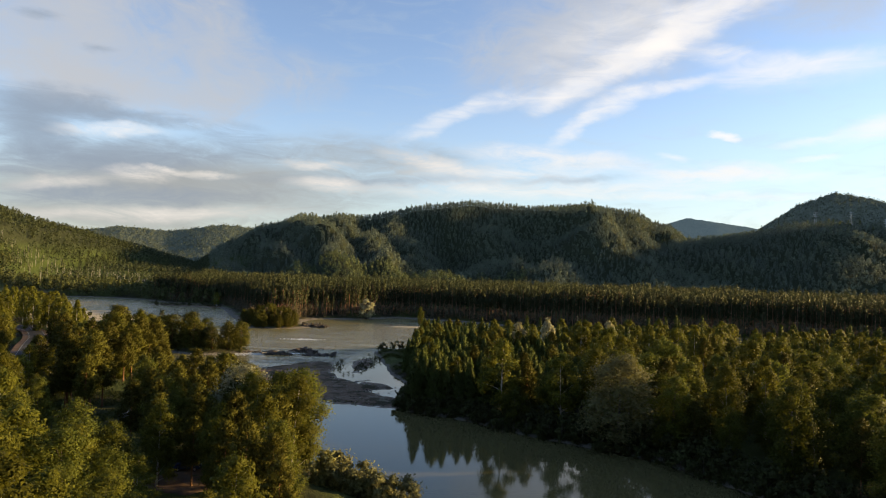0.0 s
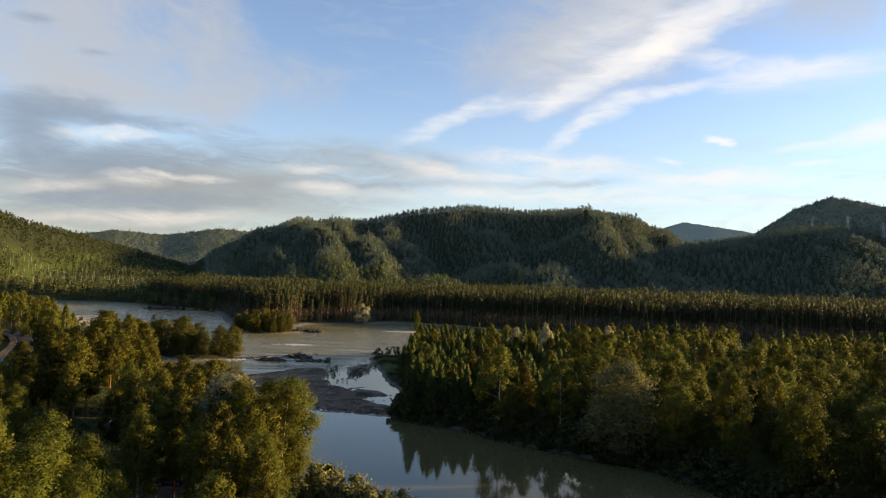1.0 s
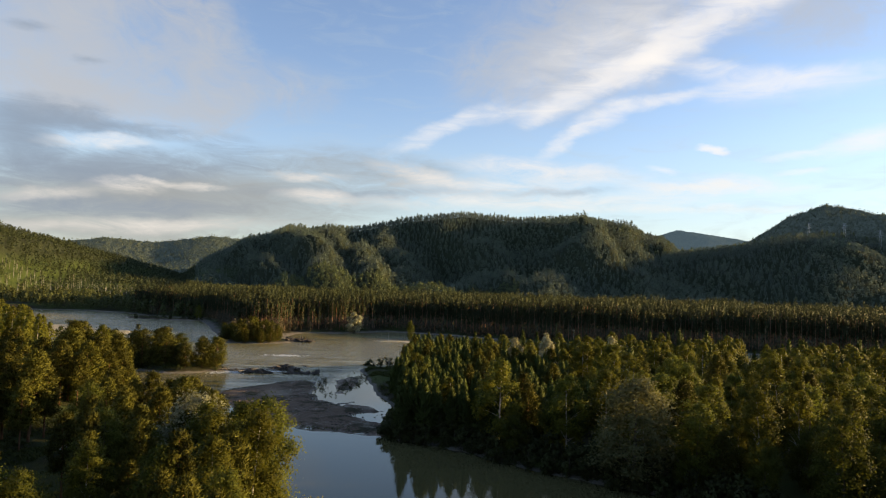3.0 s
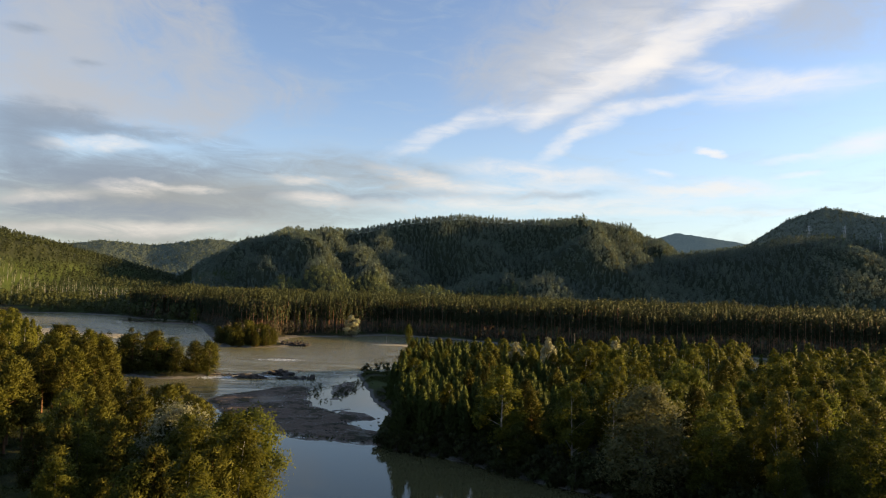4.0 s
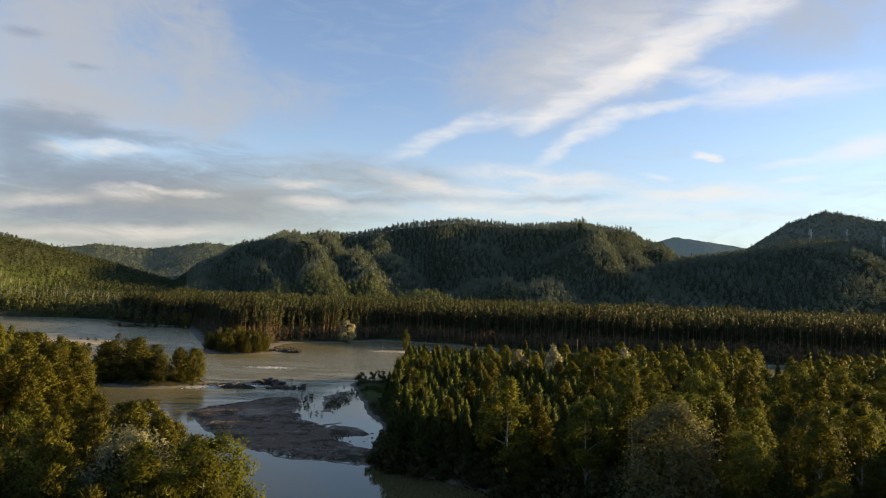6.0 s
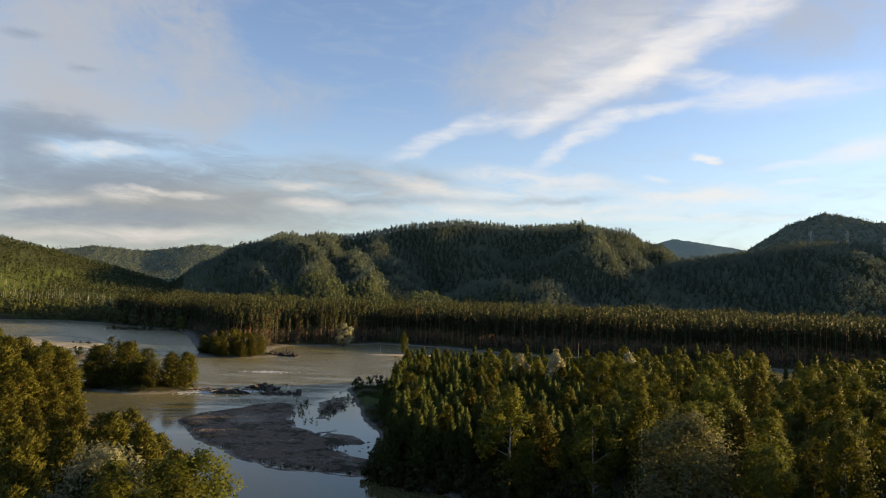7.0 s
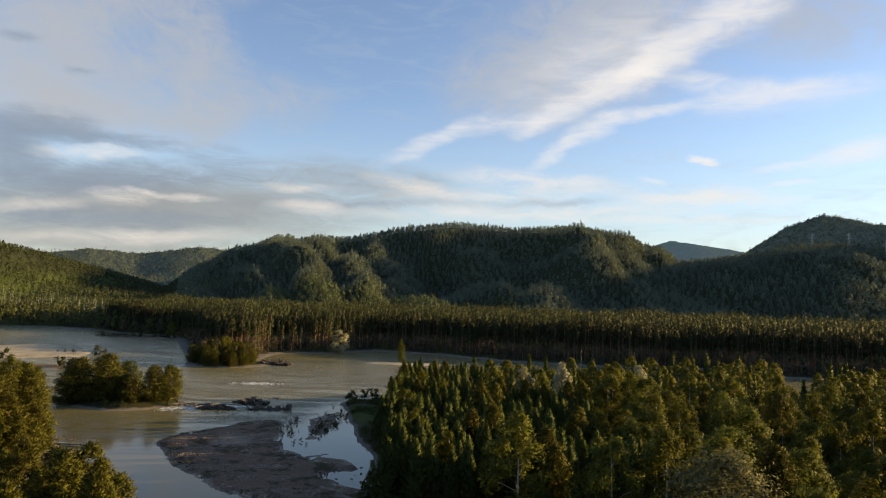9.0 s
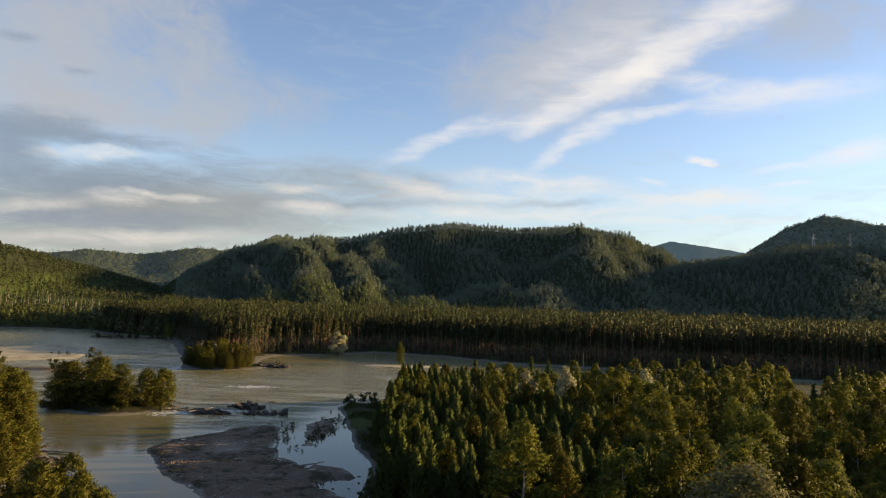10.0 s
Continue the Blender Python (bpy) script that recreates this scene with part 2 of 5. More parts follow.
def gravel_matter():
    m, k, surface = material("river_gravel")
    pos = k.add("ShaderNodeNewGeometry").outputs["Position"]
    stones = k.add("ShaderNodeTexVoronoi")
    k.plug(stones.inputs["Vector"], pos)
    stones.inputs["Scale"].default_value = 2.2
    big, mid = k.noise(pos, 0.07, 5, 0.6, 0.5), k.noise(pos, 0.5, 5, 0.65)
    stone = k.mix(k.math("MULTIPLY", mid, 1.0), (0.085, 0.056, 0.041, 1), (0.225, 0.155, 0.108, 1))
    speck = k.mix(k.span(stones.outputs["Color"], 0.45, 0.95), stone, (0.17, 0.125, 0.085, 1))
    pale = k.math("MULTIPLY", k.span(k.noise(pos, 1.6, 3, 0.7), 0.54, 0.66), k.span(k.noise(pos, 0.16, 4, 0.6), 0.48, 0.62))
    speck = k.mix(k.math("MULTIPLY", pale, 0.9), speck, (0.40, 0.37, 0.34, 1))
    weed = k.mix(k.math("MULTIPLY", k.span(k.noise(pos, 0.13, 6, 0.68), 0.47, 0.60), 0.85), speck, (0.036, 0.035, 0.015, 1))
    sand = k.mix(k.span(big, 0.62, 0.72), weed, (0.30, 0.26, 0.20, 1))
    # a sandy hump on the bar's upstream half
    hump = k.vec("LENGTH", k.vec("MULTIPLY", k.vec("SUBTRACT", pos, (-52.5, 234.5, 0)), (1, 0.75, 0)))
    hump = k.span(k.math("ADD", hump, k.math("MULTIPLY", mid, 9.0)), 11.5, 6.5)
    sand = k.mix(k.math("MULTIPLY", hump, 0.8), sand, (0.27, 0.22, 0.165, 1))
    bsdf = k.add("ShaderNodeBsdfPrincipled")
    k.plug(bsdf.inputs["Base Color"], sand)
    bsdf.inputs["Specular IOR Level"].default_value = 0.15
    split = k.add("ShaderNodeSeparateXYZ")
    k.plug(split.inputs[0], pos)
    k.plug(bsdf.inputs["Roughness"], k.span(k.math("ADD", split.outputs[2], k.math("MULTIPLY", mid, 0.3)), 0.2, 0.45, 0.3, 0.95))
    b = k.add("ShaderNodeBump")
    b.inputs["Distance"].default_value = 0.35
    k.plug(b.inputs["Height"], k.math("ADD", stones.outputs["Distance"], mid))
    k.plug(bsdf.inputs["Normal"], b.outputs[0])
    k.plug(surface, bsdf.outputs[0])
    return m


def water_matter():
    """Silty river water: a mirror with ripples over a murky grey-green body."""
    m, k, surface = material("silty_water")
    pos = k.add("ShaderNodeNewGeometry").outputs["Position"]
    split = k.add("ShaderNodeSeparateXYZ")
    k.plug(split.inputs[0], pos)
    flow = k.noise(k.stretch(pos, (0.02, 0.05, 1), (0, 0, radians(35))), 1.0, 5, 0.6, 1.0)
    body = k.mix(flow, (0.062, 0.055, 0.023, 1), (0.100, 0.089, 0.037, 1))
    ripple = k.noise(k.stretch(pos, (0.4, 1.0, 1), (0, 0, radians(-8))), 1.0, 5, 0.7)
    swell = k.noise(k.stretch(pos, (0.12, 0.34, 1), (0, 0, radians(20))), 1.0, 5, 0.65, 0.8)
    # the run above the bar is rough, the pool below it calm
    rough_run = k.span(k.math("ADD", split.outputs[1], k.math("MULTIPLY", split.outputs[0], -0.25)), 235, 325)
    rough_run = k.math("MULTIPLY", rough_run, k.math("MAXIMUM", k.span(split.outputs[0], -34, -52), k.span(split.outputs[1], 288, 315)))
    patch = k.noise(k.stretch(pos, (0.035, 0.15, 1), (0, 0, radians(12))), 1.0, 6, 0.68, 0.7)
    lively = k.math("MULTIPLY", rough_run, k.span(patch, 0.36, 0.66, 0.12, 1.15))
    b = k.add("ShaderNodeBump")
    k.plug(b.inputs["Distance"], k.span(lively, 0, 1, 0.005, 0.60, smooth=False))
    k.plug(b.inputs["Height"], k.math("ADD", k.math("MULTIPLY", ripple, 0.6), k.math("MULTIPLY", swell, 1.6)))
    bsdf = k.add("ShaderNodeBsdfPrincipled")
    # cloud glare and sunlit silt of the run painted in as paler, patchy colour
    glare_run = k.mix(k.math("MULTIPLY", rough_run, 0.85), body, k.mix(k.span(patch, 0.35, 0.68), (0.250, 0.220, 0.100, 1), (0.150, 0.132, 0.056, 1)))
    k.plug(bsdf.inputs["Base Color"], glare_run)
    k.plug(bsdf.inputs["Roughness"], k.span(rough_run, 0, 1, 0.04, 0.16, smooth=False))
    bsdf.inputs["IOR"].default_value = 1.333
    k.plug(bsdf.inputs["Normal"], b.outputs[0])
    k.plug(surface, bsdf.outputs[0])
    return m


def far_matter(name, dark, light, glow):
    """Woods seen through kilometres of air: a plain backdrop, its haze put in as faint blue emission."""
    m, k, surface = material(name)
    pos = k.add("ShaderNodeNewGeometry").outputs["Position"]
    fine = k.noise(k.stretch(pos, (0.16, 0.11, 0.16)), 1.0, 5, 0.7)
    fac = k.math("ADD", k.math("MULTIPLY", k.span(k.noise(pos, 0.012, 4), 0.3, 0.7), 0.25), k.math("MULTIPLY", k.span(fine, 0.3, 0.7), 0.75))
    bsdf = k.add("ShaderNodeBsdfPrincipled")
    k.plug(bsdf.inputs["Base Color"], k.mix(fac, (*dark, 1), (*light, 1)))
    bsdf.inputs["Roughness"].default_value = 1.0
    bsdf.inputs["Specular IOR Level"].default_value = 0.0
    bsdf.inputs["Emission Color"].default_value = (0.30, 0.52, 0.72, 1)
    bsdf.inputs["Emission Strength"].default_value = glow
    b = k.add("ShaderNodeBump")
    b.inputs["Distance"].default_value = 6.0
    k.plug(b.inputs["Height"], fine)
    k.plug(bsdf.inputs["Normal"], b.outputs[0])
    k.plug(surface, bsdf.outputs[0])
    return m


def plain(name, colour, rough=0.5, metal=0.0, grain=0.12):
    m, k, surface = material(name)
    pos = k.add("ShaderNodeNewGeometry").outputs["Position"]
    lo = tuple(c * (1 - grain) for c in colour)
    base = k.mix(k.noise(pos, 3.0, 5), (*lo, 1), (*colour, 1))
    bsdf = k.add("ShaderNodeBsdfPrincipled")
    k.plug(bsdf.inputs["Base Color"], base)
    bsdf.inputs["Roughness"].default_value, bsdf.inputs["Metallic"].default_value = rough, metal
    k.plug(surface, bsdf.outputs[0])
    return m


M_GROUND, M_GRAVEL, M_WATER = ground_matter(), gravel_matter(), water_matter()
M_ROCK = rough_matter("river_rock", (0.022, 0.019, 0.016), (0.105, 0.085, 0.068), 0.6, 0.12)
M_ASPHALT = rough_matter("asphalt", (0.030, 0.029, 0.028), (0.055, 0.052, 0.050), 0.3, 0.01)
M_DIRT = rough_matter("trodden_earth", (0.06, 0.035, 0.022), (0.15, 0.10, 0.065), 0.35, 0.05)
M_SAND = rough_matter("river_sand", (0.26, 0.215, 0.14), (0.48, 0.41, 0.28), 0.12, 0.05)
M_LINE = plain("road_paint", (0.26, 0.25, 0.23), 0.7)
M_BARK_BIRCH = rough_matter("birch_bark", (0.16, 0.14, 0.12), (0.62, 0.58, 0.52), 1.2, 0.02)
M_BARK_PINE = rough_matter("pine_bark", (0.08, 0.045, 0.028), (0.26, 0.13, 0.065), 0.9, 0.03)
M_BARK_DARK = rough_matter("dark_bark", (0.05, 0.04, 0.032), (0.14, 0.115, 0.09), 1.0, 0.03)
M_BARK_FAR = rough_matter("far_pine_bark", (0.18, 0.098, 0.070), (0.40, 0.215, 0.14), 0.9, 0.0)
M_LEAF_BIRCH = foliage("birch_leaves", (0.056, 0.060, 0.008), (0.156, 0.152, 0.026), through_light=0.5)
M_LEAF_POPLAR = foliage("poplar_leaves", (0.051, 0.061, 0.009), (0.138, 0.146, 0.028), through_light=0.5)
M_LEAF_PINE = foliage("pine_needles", (0.046, 0.049, 0.009), (0.116, 0.107, 0.022), 0.08, 0.25)
M_LEAF_YOUNG = foliage("young_conifer_needles", (0.041, 0.057, 0.014), (0.080, 0.098, 0.023), 0.08, 0.22, 0.13)
M_LEAF_SILVER = foliage("silver_willow_leaves", (0.140, 0.144, 0.080), (0.250, 0.242, 0.145), 0.2, 0.4, 0.10)
M_LEAF_WILLOW = foliage("willow_leaves", (0.090, 0.090, 0.036), (0.160, 0.152, 0.066), 0.12, 0.35, 0.12)
M_LEAF_CREAM = foliage("cream_blossom", (0.24, 0.235, 0.13), (0.42, 0.40, 0.25), 0.2, 0.3, 0.12)
M_LEAF_SCRUB = foliage("scrub_leaves", (0.120, 0.120, 0.044), (0.230, 0.215, 0.085), 0.15, 0.35, 0.14)
M_LEAF_UNDER = foliage("forest_edge_brush", (0.090, 0.078, 0.048), (0.160, 0.135, 0.082))
M_LEAF_MEADOW = foliage("meadow_tree_leaves", (0.050, 0.060, 0.022), (0.105, 0.112, 0.040))
M_LEAF_BUSH = foliage("bush_leaves", (0.034, 0.040, 0.014), (0.072, 0.078, 0.026))
# hill leaves paler and bluer than real ones: air haze painted into the colour
M_LEAF_FAR = foliage("hill_leaves_haze_tint", (0.104, 0.128, 0.092), (0.142, 0.168, 0.118), 0.05, 0.2, 0.03)
M_NEEDLE_FAR = foliage("plain_pine_needles", (0.040, 0.049, 0.023), (0.074, 0.083, 0.038), 0.08, 0.2, 0.09)
# needles lifted the same way, haze mixed into their base colour
M_NEEDLE_HILL = foliage("hill_needles_haze_tint", (0.088, 0.109, 0.086), (0.116, 0.138, 0.106), 0.05, 0.15, 0.03)
M_LEAF_FOOT = foliage("foothill_leaves", (0.062, 0.080, 0.040), (0.125, 0.142, 0.062), 0.1, 0.25, 0.15)
M_LEAF_SLOPE = foliage("west_slope_leaves", (0.046, 0.060, 0.028), (0.100, 0.112, 0.046), 0.1, 0.25, 0.15)
# light bluish green carries the haze of the far hills in the leaf colour
M_LEAF_HAZE = foliage("far_leaves_haze_tint", (0.078, 0.100, 0.074), (0.125, 0.146, 0.100), 0.05, 0.25, 0.05)
M_BLUE_HILL = far_matter("distant_haze_glow_woods", (0.030, 0.045, 0.040), (0.075, 0.090, 0.075), 0.075)
M_HAZY_HILL = far_matter("far_haze_glow_woods", (0.050, 0.064, 0.048), (0.090, 0.104, 0.072), 0.022)
M_GRASS = foliage("grass_blades", (0.055, 0.070, 0.018), (0.115, 0.125, 0.035))
M_FOAM = rough_matter("white_water", (0.45, 0.46, 0.44), (0.80, 0.80, 0.78), 0.8, 0.05, 0.6)


# ---- the lie of the land ----
LEFT_BANK = [(-97, 233), (-91, 223), (-84, 219), (-90, 213), (-91, 206), (-80, 197), (-66, 182), (-51, 168), (-39, 153), (-28, 135), (-19, 122),
             (-5, 111), (12, 96), (34, 70), (50, 35), (62, -20), (60, -300), (-900, -300), (-900, 640), (-520, 625), (-420, 585), (-330, 520),
             (-310, 478), (-255, 425), (-222, 384), (-182, 335), (-150, 292), (-130, 264), (-112, 245)]
RIGHT_ISLAND = [(-33, 299), (-27, 273), (-20, 240), (-14, 222), (-11, 200), (-11, 179), (-4, 176), (6, 170), (19, 158), (37, 146), (44, 140), (50, 131),
                (56, 120), (66, 100), (82, 60), (100, 0), (110, -300), (700, -300), (700, 350), (300, 372), (190, 362), (120, 351), (43, 334), (0, 318), (-20, 309)]
FAR_BANK = [(-520, 700), (-382, 648), (-350, 656), (-302, 638), (-267, 606), (-215, 590), (-190, 545), (-168, 495), (-150, 455), (-135, 420), (-127, 394), (-108, 391),
            (-91, 398), (-82, 416), (-95, 432), (-101, 446), (-95, 474), (-63, 486), (-40, 512), (3, 498), (49, 464), (117, 449), (165, 452), (197, 420), (245, 415),
            (400, 402), (700, 385), (4900, 600), (4900, 4900), (-4900, 4900), (-4900, 1200), (-900, 720)]
LEFT_ISLAND = [(-134, 287), (-119, 276), (-103, 271), (-93, 275), (-83, 287), (-92, 297), (-112, 304), (-131, 301)]
BAR = [(-72, 231), (-70, 243), (-61, 254), (-58, 260), (-51, 265), (-45, 262), (-42, 248), (-37, 228), (-32, 222), (-27, 220), (-22, 216), (-18, 211), (-21, 206), (-19, 199), (-13, 195),
       (-9, 189), (-10, 181), (-16, 181), (-24, 184), (-31, 185), (-38, 189), (-46, 197), (-58, 210)]
SPIT = [(-44, 435), (-28, 443), (-3, 443), (6, 435), (-6, 429), (-30, 431)]
SAND_ISLET = [(-275, 470), (-255, 494), (-225, 478), (-200, 446), (-193, 426), (-212, 411), (-228, 402), (-262, 430)]
POOL_MUD = [(-38, 268), (-33, 278), (-30, 266), (-30, 248), (-34, 240), (-36, 253)]
RILL_MUD = [(-28, 223), (-21, 219), (-16, 212), (-18, 208), (-23, 214), (-29, 219)]
STONE_ISLET = [(-210, 383), (-188, 386), (-170, 377), (-176, 371), (-205, 373)]
REED_ISLET = [(-272, 583), (-232, 577), (-200, 574), (-196, 566), (-230, 563), (-266, 573)]


def rnd2(ix, iy):
    h = np.sin(ix * 127.1 + iy * 311.7) * 43758.5453
    return h - np.floor(h)


def soft_noise(x, y):
    ix, iy = np.floor(x), np.floor(y)
    fx, fy = x - ix, y - iy
    fx, fy = fx * fx * (3 - 2 * fx), fy * fy * (3 - 2 * fy)
    a, b, c, d = rnd2(ix, iy), rnd2(ix + 1, iy), rnd2(ix, iy + 1), rnd2(ix + 1, iy + 1)
    return (a * (1 - fx) + b * fx) * (1 - fy) + (c * (1 - fx) + d * fx) * fy


def fbm(x, y, octaves=4):
    total, gain = 0.0, 0.5
    for i in range(octaves):
        total = total + gain * (soft_noise(x * 2 ** i + 17.3 * i, y * 2 ** i - 9.1 * i) - 0.5)
        gain *= 0.5
    return total * 2


def inland(x, y, shape):
    """Metres inside the outline (negative outside)."""
    x, y = np.asarray(x, float), np.asarray(y, float)
    best, inside = np.full(x.shape, 1e9), np.zeros(x.shape, bool)
    for (ax, ay), (bx, by) in zip(shape, shape[1:] + shape[:1]):
        dx, dy = bx - ax, by - ay
        s = np.clip(((x - ax) * dx + (y - ay) * dy) / (dx * dx + dy * dy), 0, 1)
        best = np.minimum(best, np.hypot(x - ax - s * dx, y - ay - s * dy))
        if ay != by:
            inside ^= ((ay > y) != (by > y)) & (x < dx * (y - ay) / dy + ax)
    return np.where(inside, best, -best)


# hills: distance of the foot and the crest, and the crest's angle of height by azimuth (degrees)
HILLS = [
    (860, 1480, (-23, -20.6, -16.9, -12.9, -8.1, -3.2, 1.5, 7.2, 11.6, 15.8, 18.3, 19.6, 22, 27), (-1, 0.7, 3.0, 4.3, 4.4, 5.6, 6.2, 5.75, 6.05, 5.2, 4.3, 3.2, 1.4, -1)),
    (760, 1350, (-120, -60, -45, -35.2, -33.1, -29.7, -26, -22.5, -19), (5, 6, 5.2, 3.8, 3.0, 2.1, 1.3, 0.3, -1)),
    (900, 1300, (14, 17, 19, 20.4, 22, 24.2, 26, 28, 30, 32.5, 34.8, 40, 60, 120), (-1, 2.4, 3.3, 3.2, 3.35, 3.8, 4.0, 4.5, 4.65, 4.5, 3.8, 3.4, 3.5, 3)),
    # unseen hill right of the view, added to keep low sun off the slopes
    (1300, 1800, (38, 41, 44, 48, 52, 56, 60, 75, 90, 130), (-1, 4, 7, 8, 7, 5.5, 5, 4.5, 4, 4)),
    # two unseen hills behind the camera, added to hold back low skylight
    (230, 700, (126, 128, 142, 156, 170, 181), (-12, 0, 12, 20, 24, 24)),
    (230, 700, (-181, -165, -140, -115, -95, -80), (24, 24, 22, 15, 4, -12)),
]


def height(x, y):
    x, y = np.asarray(x, float), np.asarray(y, float)
    wob = 2.2 * fbm(x * 0.12, y * 0.12) + 0.8 * fbm(x * 0.5 + 40, y * 0.5)
    z = np.full(x.shape, -1.6)

    def raise_to(shape, top, run, beach=0.0):
        d = inland(x, y, shape) + wob * min(1.0, run / 6)
        s = np.clip((d - beach) / run, 0, 1)
        level = np.where(d < 0, np.maximum(-1.6, d * 0.25), np.minimum(d, max(beach, 0.5)) * 0.09 + (s * s * (3 - 2 * s)) * top)
        np.maximum(z, level, out=z)

    raise_to(LEFT_BANK, 3.4, 14, 2)
    raise_to(RIGHT_ISLAND, 1.8, 3.5, 0)
    raise_to(FAR_BANK, 3.6, 16, 9)
    raise_to(LEFT_ISLAND, 1.5, 5, 0.5)
    for low in (SPIT, SAND_ISLET, STONE_ISLET, REED_ISLET):
        raise_to(low, 0.45, 6)
    r, a = np.hypot(x, y), np.degrees(np.arctan2(x, y))
    for foot, crest, angles, angle in HILLS:
        e = np.interp(a, angles, angle, left=-12, right=-12)
        top = np.maximum(0, crest * np.tan(np.radians(e)) + 38 - 13)
        s = np.clip((r - foot) / (crest - foot), 0, 1)
        fold = 12.33 if foot == 860 else foot
        ribs = 0.55 - 1.6 * np.abs(fbm(x * 0.0042 + fold, y * 0.0024 + 0.0012 * x, 3)) + 0.55 * fbm(x * 0.013, y * 0.006 + 7 + fold, 3)
        if foot == 860:
            # wooded spurs that run down the western flank and the eastern end
            crease = a / 4.1 + 0.75 * s + 0.9 * fbm(x * 0.006, y * 0.006 + 3, 3)
            spur = 1 - np.abs(2 * (crease - np.floor(crease)) - 1)
            where = np.interp(a, (-22, -18, -6, -3, 10, 13, 17, 20), (0.6, 1, 0.9, 0.15, 0.15, 0.45, 0.6, 0.3))
            ribs = ribs + 0.62 * (spur - 0.5) * where
        lift = s * s * (3 - 2 * s) * 0.45 + s * 0.55 + ribs * 0.95 * s * (1 - s) * 2.0 - 0.10 * np.sin(math.pi * s)
        fall = np.clip(1 - ((r - crest) / (0.55 * crest)) ** 2, 0, 1)
        np.maximum(z, np.where((s > 0) & (top > 0), top * np.maximum(lift, 0) * np.where(r > crest, fall, 1) + 3.6, -1.6), out=z)
    return z + np.where(z > 1.2, 0.35 * fbm(x * 0.09, y * 0.09), 0.12 * fbm(x * 0.6, y * 0.6) * (z > 0))


def mesh_of(name, verts, faces, mat, smooth=False):
    me = bpy.data.meshes.new(name)
    me.from_pydata(verts, [], faces)
    me.materials.append(mat)
    if smooth:
        me.polygons.foreach_set("use_smooth", [True] * len(me.polygons))
    me.update()
    return me


def spray_mesh(name, corners, normals, mat):
    """corners: array (count, k, 3) of loose sprays; normals: the way each one's tuft faces."""
    count, k = corners.shape[:2]
    me = bpy.data.meshes.new(name)
    me.vertices.add(count * k)
    me.vertices.foreach_set("co", np.ascontiguousarray(corners, np.float32).ravel())
    me.loops.add(count * k)
    me.loops.foreach_set("vertex_index", np.arange(count * k, dtype=np.int32))
    me.polygons.add(count)
    me.polygons.foreach_set("loop_start", np.arange(0, count * k, k, dtype=np.int32))
    me.materials.append(mat)
    me.update(calc_edges=True)
    if normals is not None:
        me.polygons.foreach_set("use_smooth", np.ones(count, bool))
        me.normals_split_custom_set_from_vertices(np.repeat(normals, k, axis=0).astype(np.float32))
    return me


def part(name, me, parent=None, label=""):
    ob = new(name, me)
    ob.parent = parent
    return tagged(ob, label) if label else ob


# one sheet of ground, finest in front of the camera, out to the horizon
angles = np.radians(np.concatenate([np.linspace(-180, -52, 40, endpoint=False), np.linspace(-52, 52, 340, endpoint=False), np.linspace(52, 180, 40, endpoint=False)]))
rings = np.concatenate([[1, 3, 6, 10, 15], np.geomspace(20, 4900, 330)])
RR, AA = np.meshgrid(rings, angles, indexing="ij")
GX, GY = RR * np.sin(AA), RR * np.cos(AA) - 0.0
GZ = height(GX, GY)
na = len(angles)
idx = np.arange(len(rings) * na).reshape(len(rings), na)
quads = np.stack([idx[:-1], np.roll(idx[:-1], -1, 1), np.roll(idx[1:], -1, 1), idx[1:]], -1).reshape(-1, 4)
ground_verts = np.stack([GX, GY, GZ], -1).reshape(-1, 3)
cap = [list(range(na))[::-1]]
ground = new("ground", mesh_of("ground", ground_verts.tolist(), quads.tolist() + cap, M_GROUND, True))
tagged(ground, "grassy wooded river valley floor rising into hills", "ground", kind="structure")


def sheet(name, shape, mat, step, lift, rise, label, category, edge=0.0, wobble=1.0, rough=0.14, dips=()):
    """A low sheet of gravel or sand that lies on the ground inside an outline."""
    xs, ys = [p[0] for p in shape], [p[1] for p in shape]
    gx, gy = np.meshgrid(np.arange(min(xs) - 4, max(xs) + 4, step), np.arange(min(ys) - 4, max(ys) + 4, step), indexing="ij")
    d = inland(gx, gy, shape) + wobble * (1.5 * fbm(gx * 0.15, gy * 0.15) + 0.8 * fbm(gx * 0.6, gy * 0.6)) - edge
    gz = np.maximum(height(gx, gy) + lift, np.clip(d * 0.11, -0.5, rise)) + rough * (fbm(gx * 0.18 + 3, gy * 0.18) + 0.8 * fbm(gx * 0.9, gy * 0.9)) * (d > 1)
    for px, py, reach, depth in dips:
        gz = gz - depth * np.exp(-((gx - px) ** 2 + (gy - py) ** 2) / reach ** 2)
    keep = d > -1.0
    ids = -np.ones(gx.shape, int)
    ids[keep] = np.arange(keep.sum())
    c = np.stack([ids[:-1, :-1], ids[1:, :-1], ids[1:, 1:], ids[:-1, 1:]], -1).reshape(-1, 4)
    c = c[(c >= 0).all(1)]
    gz = np.where(d < 0, np.minimum(gz, d * 0.4), gz)
    ob = new(name, mesh_of(name, np.stack([gx, gy, gz], -1)[keep].tolist(), c.tolist(), mat, True))
    return tagged(ob, label, category, kind="structure")


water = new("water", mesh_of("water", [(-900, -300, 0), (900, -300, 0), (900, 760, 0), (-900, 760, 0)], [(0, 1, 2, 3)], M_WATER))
tagged(water, "grey-green silty river with calm pool and rippled run", "river", kind="structure")
